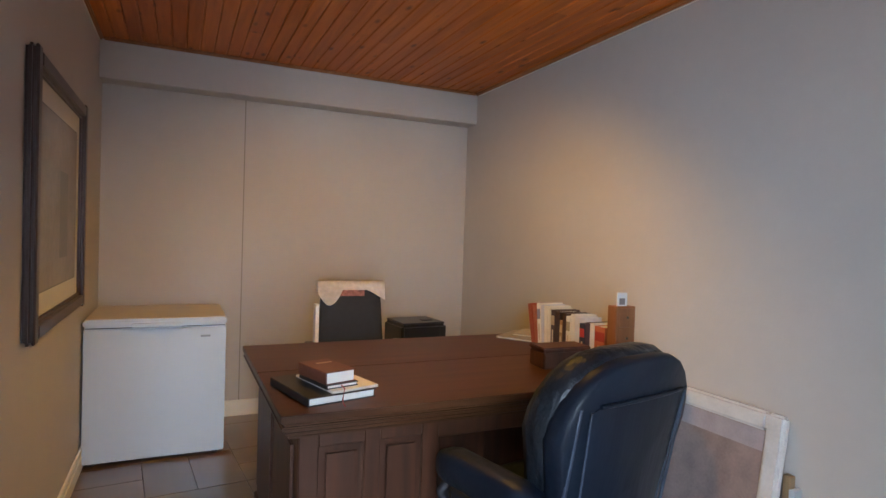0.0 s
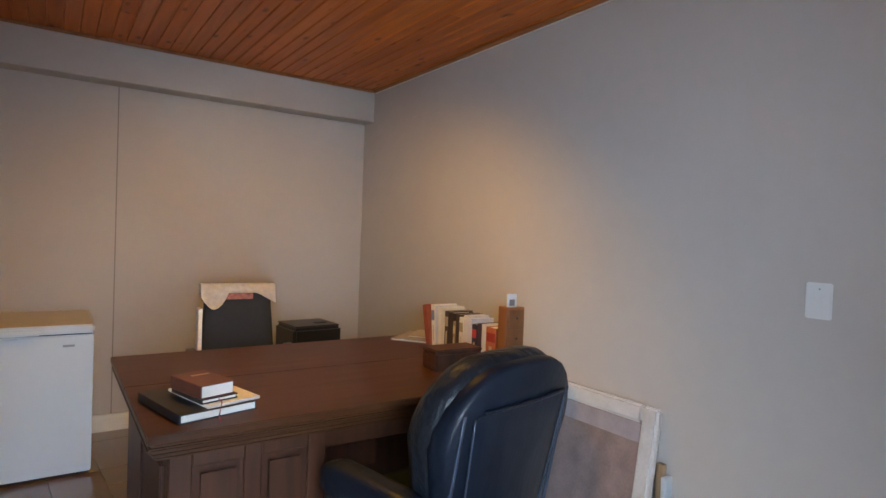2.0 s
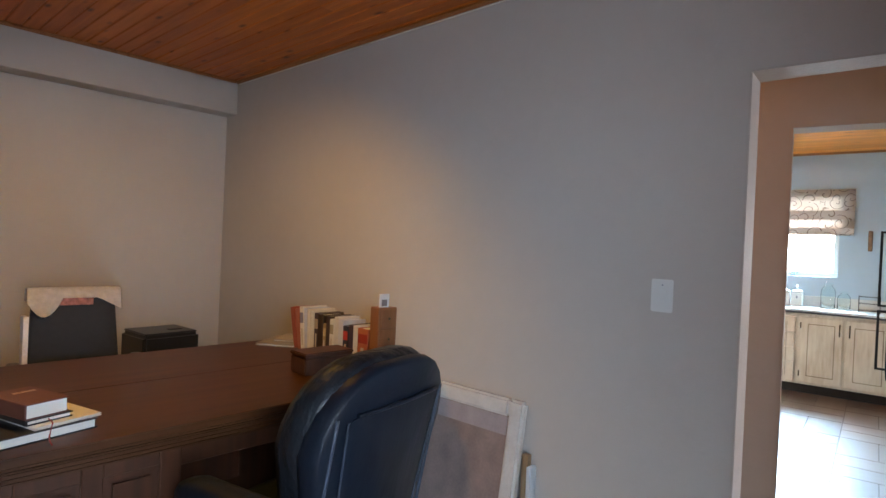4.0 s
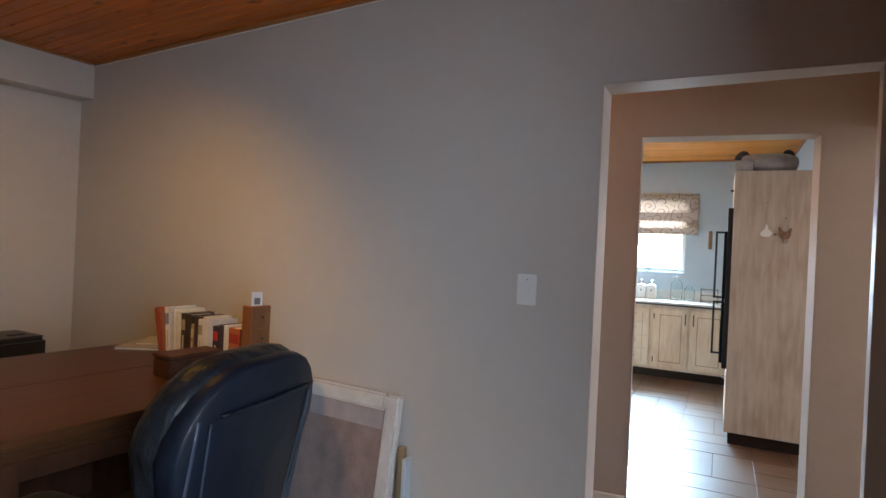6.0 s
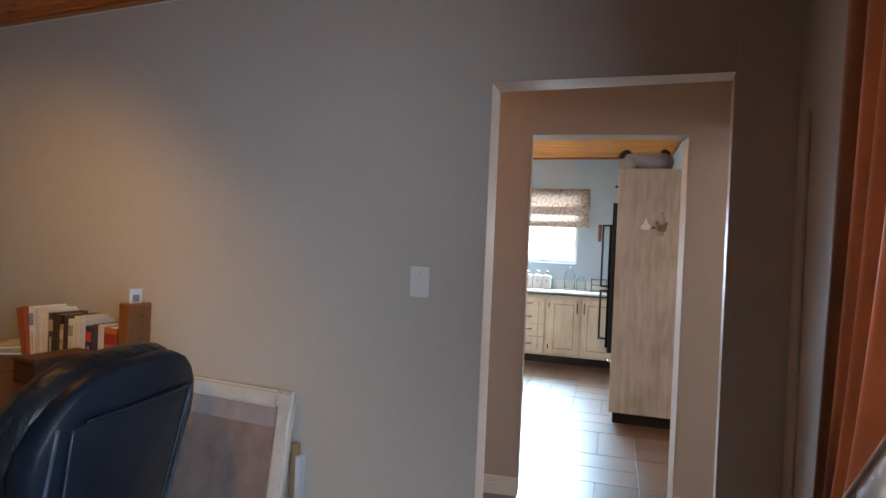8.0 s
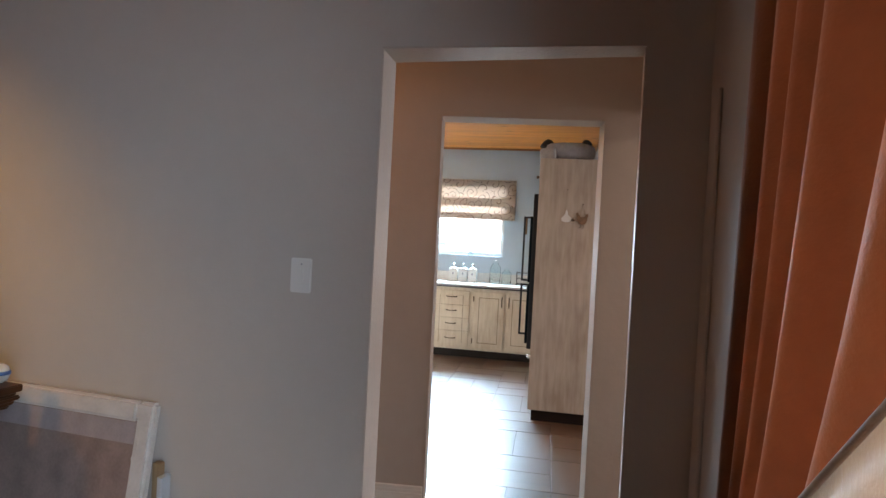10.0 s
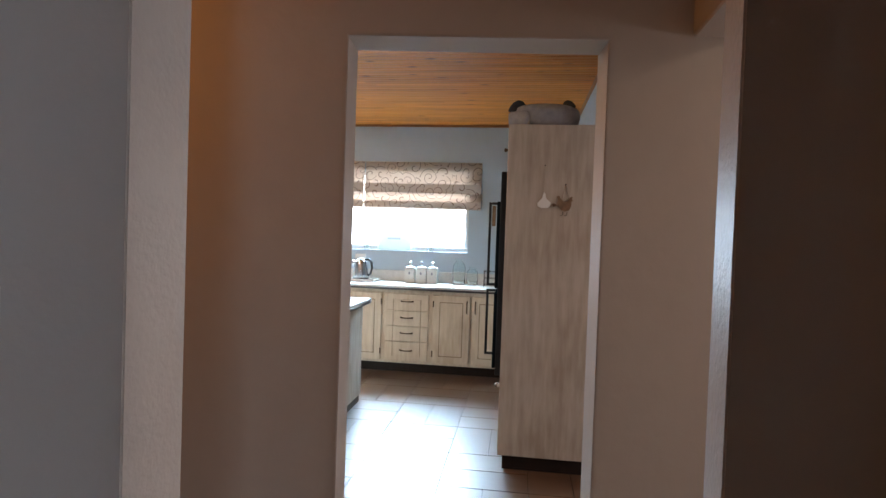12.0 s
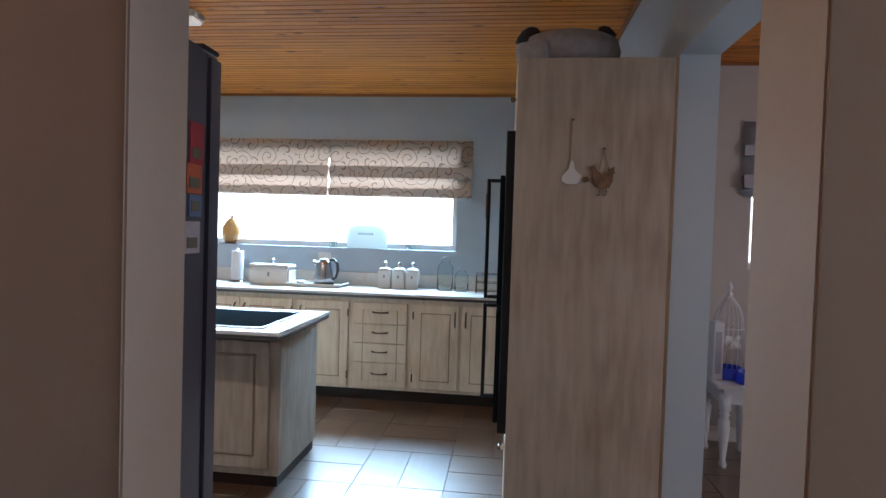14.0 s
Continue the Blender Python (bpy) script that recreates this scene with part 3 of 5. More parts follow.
def window(name, m, w, h, mullions, label, sill=0.0):
    """A framed window in its own axes: x along the wall, y into the room, z up from the opening's lower corner."""
    t = thing(name, m, label, "window", kind="structure")
    f = 0.05
    part("window_frame", boxes((0, w, -0.05, 0.0, 0, f), (0, w, -0.05, 0.0, h - f, h), (0, f, -0.05, 0.0, f, h - f), (w - f, w, -0.05, 0.0, f, h - f), bev=0.004), SWITCH, t)
    xs = [f] + [f + (w - 2 * f) * (i + 1) / (mullions + 1) for i in range(mullions)] + [w - f]
    for a in xs[1:-1]:
        part("mullion", boxes((a - 0.018, a + 0.018, -0.045, -0.005, f, h - f), bev=0.003), SWITCH, t)
    for a, b in zip(xs, xs[1:]):
        p = part("pane", boxes((a, b, -0.03, -0.026, f, h - f)), PANE, t)
        p.visible_shadow = False
    if sill:
        part("window_sill", boxes((-0.0, w + 0.0, 0.0, sill, -0.001, 0.018), bev=0.004), SWITCH, t)
    return t


window("window_study", RS @ pose(WA, VS - 0.08, WZ0), WB - WA, WZ1 - WZ0, 1, "white-framed study window behind the curtain")
window("window_kitchen", pose(XK + 0.14, KW[0], KW[2], 0, 0, 90), KW[1] - KW[0], KW[3] - KW[2], 0, "wide white-framed kitchen window, glaring with daylight")
# added out of view, only to carry the south fill lamp
window("window_dining_fill", pose(4.4, -4.06, 0.9), 1.8, 1.2, 1, "unseen white-framed window added for the fill lamp")
window("window_dining", pose(XD + 0.10, DW[0], DW[2], 0, 0, 90), DW[1] - DW[0], DW[3] - DW[2], 0, "white-framed dining window, glaring with daylight")
struct("backdrop_east", boxes((14.0, 14.1, -9, 12, -0.25, 6.5)), OUTSIDE, "glaring daylight beyond the windows", "backdrop")

# ---- study: furniture ----


def study(u, v, z=0.0, rz=0.0):
    return RS @ pose(u, v, z, 0, 0, rz)


def freezer():
    w, d, h = 0.755, 0.64, 0.845
    t = thing("chest_freezer", study(1.352, 4.592), "white chest freezer with a closed lid against the wall", "freezer")
    part("body", boxes((0, w, 0.006, d, 0.02, h - 0.0505), bev=0.006, seg=2), ENAMEL, t)
    part("lid", boxes((-0.003, w + 0.003, -0.012, d, h - 0.045, h), bev=0.010, seg=2), ENAMEL, t)
    part("lid_top", boxes((0.006, w - 0.006, 0.004, d - 0.01, h, h + 0.004), bev=0.002), FREEZER_TOP, t, "cream worn lid top")
    part("seal", boxes((0.008, w - 0.008, 0.004, d - 0.01, h - 0.051, h - 0.044)), BLACK, t, "black rubber lid seal")
    part("handle", boxes((0.24, 0.51, -0.036, 0.0, h - 0.044, h - 0.022), bev=0.006, seg=2), ENAMEL, t)
    part("badge", boxes((0.61, 0.665, 0.003, 0.007, h - 0.118, h - 0.106)), ENAMEL_GREY, t, "small grey badge")
    part("badge", boxes((0.05, 0.105, 0.004, 0.007, h - 0.095, h - 0.086)), ENAMEL, t)
    for x in (0.05, w - 0.05):
        for y in (0.06, d - 0.06):
            part("foot", lathe([(0.02, 0), (0.022, 0.02)], 12, (x, y, 0)), BLACK, t)


def picture():
    # on the left wall: x of the thing runs along the wall, y away from it
    t = thing("framed_picture", study(UL, 4.41, 0.955, -90), "framed sepia print with cream mat in dark moulded frame", "picture")
    w, h, f = 1.175, 1.05, 0.075
    for nm, o in (("frame_side", (0, f, 0.002, 0.035, 0, h)), ("frame_side", (w - f, w, 0.002, 0.035, 0, h)), ("frame_rail", (f, w - f, 0.002, 0.035, 0, f)), ("frame_rail", (f, w - f, 0.002, 0.035, h - f, h))):
        part(nm, joined(boxes(o, bev=0.012, seg=3), boxes((o[0] + (0.01 if nm == "frame_side" else 0), o[1] - (0.01 if nm == "frame_side" else 0), 0.03, 0.043, o[4] + (0.012 if nm == "frame_rail" else 0), o[5] - (0.012 if nm == "frame_rail" else 0)), bev=0.005)), FRAME_WOOD, t)
    part("mat_board", boxes((f, w - f, 0.004, 0.012, f, h - f)), MATBOARD, t, "cream mat board")
    a = 0.17
    part("mat_bevel", boxes((a - 0.008, w - a + 0.008, 0.012, 0.0145, a - 0.008, h - a + 0.008)), SEPIA_D, t, "dark inner mat line")
    part("print", boxes((a, w - a, 0.0145, 0.0165, a, h - a)), SEPIA, t, "faded sepia print")
    part("print_shape", prism([(0.40, 0.0165), (0.58, 0.0165), (0.60, 0.019), (0.42, 0.019)], 0.28, 0.66, 0.001), SEPIA_D, t)


def desk():
    t = thing("desk", study(2.138, 2.712), "large dark mahogany pedestal desk with moulded top", "desk")
    w, d, h = 1.685, 1.215, 0.79
    part("top", joined(boxes((0, w, 0, 0.62, h - 0.026, h), (0, w, 0.6203, d, h - 0.026, h), bev=0.003, seg=2)), DESK, t, "polished mahogany top in two leaves")
    for i, (z0, z1, s) in enumerate(((0.734, 0.750, 0.004), (0.7505, 0.7635, 0.012), (0.718, 0.7335, 0.016), (0.704, 0.7175, 0.026))):
        part("moulding", boxes((s, w - s, s, d - s, z0, z1), bev=0.005, seg=2), DESK, t)
    for x0, x1 in ((0.075, 0.60), (w - 0.60, w - 0.05)):
        part("pedestal", boxes((x0, x1, 0.10, d - 0.10, 0.06, 0.704), bev=0.004), DESK_V, t)
        part("plinth", boxes((x0 - 0.012, x1 + 0.012, 0.085, d - 0.085, 0.0, 0.065), bev=0.006), DESK_V, t)
        mid = (x0 + x1) / 2
        for a, b in ((x0, x0 + 0.07), (mid - 0.03, mid + 0.03), (x1 - 0.07, x1)):
            part("stile", boxes((a + 0.001, b - 0.001, 0.082, 0.0995, 0.066, 0.70), bev=0.003), DESK_V, t)
        for a, b in ((x0 + 0.07, mid - 0.03), (mid + 0.03, x1 - 0.07)):
            part("rail", boxes((a, b, 0.083, 0.0995, 0.645, 0.70), bev=0.003), DESK_V, t)
            part("rail", boxes((a, b, 0.083, 0.0995, 0.066, 0.13), bev=0.003), DESK_V, t)
            part("raised_panel", boxes((a + 0.02, b - 0.02, 0.085, 0.0998, 0.15, 0.625), bev=0.010, seg=2), DESK_V, t)
        for a, b in ((0.16, 0.56), (0.62, 1.05)):
            sx = x0 if x0 < 1 else x1
            part("side_panel", boxes((sx - 0.012, sx + 0.0, a, b, 0.13, 0.64), bev=0.006, seg=2), DESK_V, t)
    part("modesty_panel", boxes((0.60, w - 0.60, 0.60, 0.62, 0.30, 0.70)), DESK_V, t)
    part("apron", boxes((0.60, w - 0.60, 0.10, 0.12, 0.62, 0.704), bev=0.003), DESK_V, t)


def book(name, m, w, d, th, cover, label, round_spine=False, pages=PAPER, lying=False, title=None, band=None, group=""):
    """A book lying flat in its own axes: x across (spine at 0), y along the spine, z up."""
    t = thing(name, m, label, "book", group)
    c = 0.0035
    part("cover", joined(boxes((0, w, 0, d, 0, c), (0, w, 0, d, th - c, th), bev=0.001), boxes((-0.001, 0.005, 0.0, d, 0.0008, th - 0.0008), bev=0.0015)), cover, t)
    part("page_block", boxes((0.005, w - 0.006, 0.005, d - 0.005, c, th - c)), pages, t, "")
    return t


def cover_mat(c, rough=0.45):
    key = "cover_%02x%02x%02x" % tuple(int(255 * q) for q in c)
    return bpy.data.materials.get(key) or mat(key, c, rough, vary=0.18, scale=18, bump=0.1, bump_scale=200)


def desk_books():
    z = 0.79
    # stack near the corner of the desk: wide black notebook, cream notebook, small black book, thick brown book
    b = book("notebook", study(2.240, 2.785, z, 13), 0.265, 0.345, 0.030, cover_mat((0.015, 0.015, 0.018)), "closed black hardcover notebook under the other books")
    b = book("notepad", study(2.330, 2.815, z + 0.030, 15), 0.190, 0.29, 0.009, cover_mat((0.6, 0.56, 0.5)), "cream notepad in the stack of books")
    b = book("slim_book", study(2.315, 2.840, z + 0.039, 16), 0.130, 0.210, 0.016, cover_mat((0.02, 0.018, 0.018)), "slim black book with red ribbon in the stack")
    part("ribbon", tube([(0.06, 0.0, 0.009), (0.055, -0.03, 0.004), (0.03, -0.06, -0.024), (0.02, -0.08, -0.030), (0.01, -0.11, -0.032)], 0.0022, 6), cover_mat((0.30, 0.02, 0.02)), b, "red ribbon marker")
    b = book("thick_book", study(2.312, 2.842, z + 0.055, 17), 0.124, 0.205, 0.045, cover_mat((0.11, 0.035, 0.022)), "thick reddish-brown book with worn gilt title")
    gilt = cover_mat((0.45, 0.34, 0.24))
    for i in range(6):
        part("title_bar", boxes((0.045 + 0.011 * i, 0.053 + 0.011 * i, 0.14, 0.155, 0.045, 0.0456)), gilt, b, "worn gilt title lettering")
    # two lying by the wall
    book("magazine", study(3.56, 3.80, z, -56), 0.23, 0.27, 0.014, cover_mat((0.26, 0.22, 0.18)), "grey-brown magazine lying on the desk")
    book("magazine", study(3.66, 3.78, z + 0.014, -50), 0.17, 0.22, 0.012, cover_mat((0.34, 0.29, 0.24)), "grey-brown magazine lying on another")


def book_row():
    rr = random.Random(11)
    z = 0.79
    cols = [(0.28, 0.06, 0.03), (0.32, 0.10, 0.05), (0.70, 0.66, 0.60), (0.50, 0.52, 0.60), (0.66, 0.60, 0.50), (0.60, 0.55, 0.45), (0.05, 0.03, 0.025), (0.045, 0.028, 0.02),
            (0.30, 0.20, 0.08), (0.05, 0.03, 0.025), (0.62, 0.58, 0.48), (0.60, 0.56, 0.50), (0.55, 0.53, 0.56), (0.03, 0.035, 0.06), (0.06, 0.04, 0.06), (0.62, 0.58, 0.54), (0.45, 0.13, 0.05)]
    hs = [.225, .22, .235, .23, .228, .22, .215, .212, .17, .212, .20, .215, .205, .18, .19, .19, .185]
    th = [.022, .018, .022, .014, .016, .020, .022, .024, .016, .020, .022, .022, .024, .026, .022, .022, .046]
    labels = {0: "red-brown hardback leaning in the row", 2: "white paperback in the row", 6: "dark brown book in the row", 13: "black and red paperback in the row", 16: "orange and red thick paperback ending the row"}
    p0, p1 = Vector((3.69, 3.615)), Vector((3.68, 2.985))
    total = sum(th)
    d = (p1 - p0)
    ang = math.degrees(math.atan2(d.y, d.x))
    s = 0.0
    scale = d.length / total
    for i, (c, h, w) in enumerate(zip(cols, hs, th)):
        w2 = w * scale
        tilt = {0: -14, 1: -11, 2: -7, 3: -5, 4: -3, 5: -2}.get(i, rr.uniform(-0.8, 0.8))
        p = p0 + d * ((s + 0.003) / d.length)
        depth = rr.uniform(0.13, 0.165)
        m = study(p.x, p.y, z + max(0.0, 0.0), ang) @ pose(0, 0, 0, 0, tilt, 0)
        t = thing("book", m, labels.get(i, "upright book in the row on the desk"), "book", "row of books on the desk")
        k = w2 - 0.0015
        cm = cover_mat(c)
        part("cover", joined(boxes((0, 0.002, 0, depth, 0.0, h), (k - 0.002, k, 0, depth, 0.0, h)), boxes((0.0, k, -0.004, 0.003, 0.0, h), bev=0.0015)), cm, t)
        part("page_block", boxes((0.002, k - 0.002, 0.003, depth - 0.005, 0.004, h - 0.004)), PAPER, t, "")
        if i in (6, 8, 13, 16, 2, 10):
            bc = {6: (0.4, 0.3, 0.18), 8: (0.5, 0.4, 0.2), 13: (0.5, 0.05, 0.04), 16: (0.32, 0.035, 0.02), 2: (0.2, 0.2, 0.28), 10: (0.3, 0.25, 0.15)}[i]
            part("spine_band", boxes((0.003, k - 0.003, -0.0052, -0.0039, h * 0.62, h * 0.86)), cover_mat(bc), t, "coloured spine band")
            part("spine_bar", boxes((k * 0.35, k * 0.65, -0.0052, -0.0039, h * 0.12, h * 0.5)), cover_mat((0.5, 0.42, 0.3)), t, "spine lettering")
        s += w2


def desk_boxes():
    z = 0.79
    oak = wood("golden_box_wood", (0.30, 0.115, 0.035), (0.16, 0.055, 0.015), "z", 0.45, 24)
    t = thing("mini_drawer_chest", study(3.655, 2.885, z, -5), "small brown wooden chest of three drawers on the desk", "drawer chest")
    w, d, h = 0.105, 0.07, 0.300
    part("case", boxes((0, w, 0, d, 0, h), bev=0.004), oak, t)
    for i in range(3):
        dr = part("drawer", boxes((0.010, w - 0.010, -0.006, 0.0, 0.012 + i * 0.096, 0.102 + i * 0.096), bev=0.003), oak, t)
        part("knob", lathe([(0.004, 0), (0.007, 0.006), (0.004, 0.011)], 10), BRONZE, dr).matrix_local = pose(w / 2, -0.006, 0.058 + i * 0.096, 90)
    c = thing("card_holder", study(3.672, 2.905, z + 0.300, -12), "small white printed card standing on the drawer chest", "card")
    part("card", boxes((0, 0.052, 0, 0.006, 0, 0.062), bev=0.001), SWITCH, c)
    part("picture_bar", boxes((0.012, 0.040, -0.0015, 0.0, 0.006, 0.036)), cover_mat((0.2, 0.17, 0.16)), c, "small dark print")
    t = thing("wooden_box", study(3.36, 3.02, z, -3), "low dark brown wooden box on the desk", "box")
    part("case", boxes((0, 0.25, 0, 0.13, 0, 0.080), bev=0.006, seg=2), DESK_V, t)
    part("lid", boxes((-0.004, 0.254, -0.004, 0.134, 0.081, 0.098), bev=0.005, seg=2), DESK_V, t)
    t = thing("paperweight", study(3.80, 2.80, z + 0.0, 0), "small blue and white glass paperweight on the desk", "ornament")
    part("ball", lathe([(0.014, 0), (0.03, 0.015), (0.035, 0.035), (0.028, 0.058), (0.012, 0.068)], 20), CERAMIC, t)
    part("swirl", lathe([(0.0355, 0.030), (0.0358, 0.037), (0.034, 0.044)], 20), cover_mat((0.08, 0.18, 0.45)), t)


def cushion(w, d, h, r, n=10):
    """A rounded upholstered pad centred on x and y, standing on z = 0, pillowed all round."""
    bm = bmesh.new()
    bmesh.ops.create_cube(bm, size=1.0)
    bmesh.ops.subdivide_edges(bm, edges=list(bm.edges), cuts=n, use_grid_fill=True)
    for v in bm.verts:
        p = Vector((v.co.x * w, v.co.y * d, v.co.z * h))
        q = Vector((max(-w / 2 + r, min(w / 2 - r, p.x)), max(-d / 2 + r, min(d / 2 - r, p.y)), max(-h / 2 + r, min(h / 2 - r, p.z))))
        o = p - q
        if o.length > 1e-6:
            p = q + o.normalized() * r
        v.co = p + Vector((0, 0, h / 2))
    for f in bm.faces:
        f.smooth = True
    return bm


def slab(outline, depth, puff, curve, rings=5):
    """An upholstered pad with the outline given in x-z, depth in y; its rim is rounded and it bows back with height by curve(z)."""
    bm = bmesh.new()
    cx = sum(p[0] for p in outline) / len(outline)
    cz = sum(p[1] for p in outline) / len(outline)
    layers = []
    for i in range(rings + 1):
        a = math.pi * i / rings
        shrink, y = puff * (1 - math.sin(a)), -depth / 2 * math.cos(a)
        row = []
        for x, z in outline:
            dv = Vector((x - cx, z - cz))
            k = max(0.0, 1 - shrink / max(dv.length, 1e-4))
            X, Z = cx + dv.x * k, cz + dv.y * k
            row.append(bm.verts.new((X, y + curve(X, Z), Z)))
        layers.append(row)
    k = len(outline)
    for a, b in zip(layers, layers[1:]):
        for i in range(k):
            bm.faces.new((a[i], a[(i + 1) % k], b[(i + 1) % k], b[i]))
    for row, sgn in ((layers[0], -1), (layers[-1], 1)):
        prev = row
        for s in (0.72, 0.42, 0.15):
            cur = []
            for v in row:
                X, Z = cx + (v.co.x - cx) * s, cz + (v.co.z - cz) * s
                y0 = sgn * depth / 2 + sgn * 0.012 * (1 - s)
                cur.append(bm.verts.new((X, y0 + curve(X, Z), Z)))
            for i in range(k):
                bm.faces.new((prev[i], prev[(i + 1) % k], cur[(i + 1) % k], cur[i]))
            prev = cur
        bm.faces.new(prev)
    bmesh.ops.recalc_face_normals(bm, faces=bm.faces)
    for f in bm.faces:
        f.smooth = True
    return bm


def round_outline(w0, w1, z0, z1, r, n=7):
    """Closed outline, width w0 below and w1 above, with rounded corners."""
    pts = []
    for cx, cz, a0 in ((w1 / 2 - r, z1 - r, 0), (-w1 / 2 + r, z1 - r, 90), (-w0 / 2 + r * 0.7, z0 + r * 0.7, 180), (w0 / 2 - r * 0.7, z0 + r * 0.7, 270)):
        rr = r if cz > (z0 + z1) / 2 else r * 0.7
        for i in range(n):
            a = radians(a0 + 90 * i / (n - 1))
            pts.append((cx + rr * math.cos(a), cz + rr * math.sin(a)))
    out = []
    for a, b in zip(pts, pts[1:] + pts[:1]):
        out.append(a)
        L = math.dist(a, b)
        for i in range(1, int(L / 0.06) + 1):
            s = i / (int(L / 0.06) + 1)
            out.append((a[0] + (b[0] - a[0]) * s, a[1] + (b[1] - a[1]) * s))
    return out


def leather_chair():
    # faces away along +y of its own axes; the back's rear is towards -y
    t = thing("office_chair", study(3.000, 2.19, 0, 12), "black leather executive office chair with padded back and arms", "chair")
    lean = lambda x, z: -0.30 * (z - 0.45) * 0.62 + 0.30 * x * x
    back = part("backrest", slab(round_outline(0.47, 0.585, 0.46, 1.070, 0.22), 0.075, 0.014, lean), LEATHER, t)
    bolster = lambda x, z: lean(x, z) + 0.066
    part("front_pad", slab(round_outline(0.48, 0.590, 0.48, 1.088, 0.22), 0.140, 0.045, bolster), LEATHER_WRINKLED, back, "wrinkled shiny front pad")
    rear = lambda x, z: lean(x, z) - 0.042
    part("rear_panel", slab(round_outline(0.35, 0.43, 0.48, 0.945, 0.03), 0.004, 0.003, rear, 4), LEATHER_PANEL, back, "stitched leather rear panel")
    for sx in (-1, 1):
        part("piping", tube([(sx * 0.246, lean(0.246, z) - 0.036, z) for z in [0.50 + 0.05 * i for i in range(10)]], 0.006, 6), LEATHER_PALER, back)
        part("piping", tube([(sx * (0.181 + 0.038 * (z - 0.48) / 0.475), lean(0.19, z) - 0.044, z) for z in [0.49 + 0.05 * i for i in range(10)]], 0.003, 6), LEATHER_PALER, back)
    part("seam", tube([(x, lean(x, 0.952) - 0.049, 0.952) for x in [-0.19 + 0.038 * i for i in range(11)]], 0.006, 6), LEATHER, back)
    part("seat", moved(cushion(0.52, 0.50, 0.13, 0.055), pose(0, 0.26, 0.42)), LEATHER, t)
    for sx in (-1, 1):
        arm = part("armrest", moved(cushion(0.115, 0.42, 0.11, 0.045, 6), pose(sx * 0.285, 0.20, 0.600)), LEATHER, t)
        part("arm_bracket", tube([(sx * 0.285, 0.36, 0.64), (sx * 0.295, 0.40, 0.56), (sx * 0.28, 0.36, 0.45), (sx * 0.22, 0.26, 0.41)], 0.022, 8), BLACK, t)
        part("arm_bracket", tube([(sx * 0.285, 0.10, 0.64), (sx * 0.290, 0.08, 0.54), (sx * 0.27, 0.12, 0.44)], 0.022, 8), BLACK, t)
    part("gas_lift", lathe([(0.03, 0.08), (0.03, 0.25), (0.022, 0.26), (0.022, 0.42)], 16, (0, 0.25, 0)), BLACK, t)
    for i in range(5):
        a = 2 * math.pi * i / 5 + 0.3
        leg = part("base_leg", tube([(0.02 * math.cos(a), 0.25 + 0.02 * math.sin(a), 0.11), (0.28 * math.cos(a), 0.25 + 0.28 * math.sin(a), 0.075)], [0.03, 0.018], 8), BLACK, t)
        part("castor", moved(lathe([(0.012, -0.02), (0.026, -0.014), (0.026, 0.014), (0.012, 0.02)], 14), pose(0.28 * math.cos(a), 0.25 + 0.28 * math.sin(a), 0.027, 90, 0, 30 * i)), BLACK, leg)


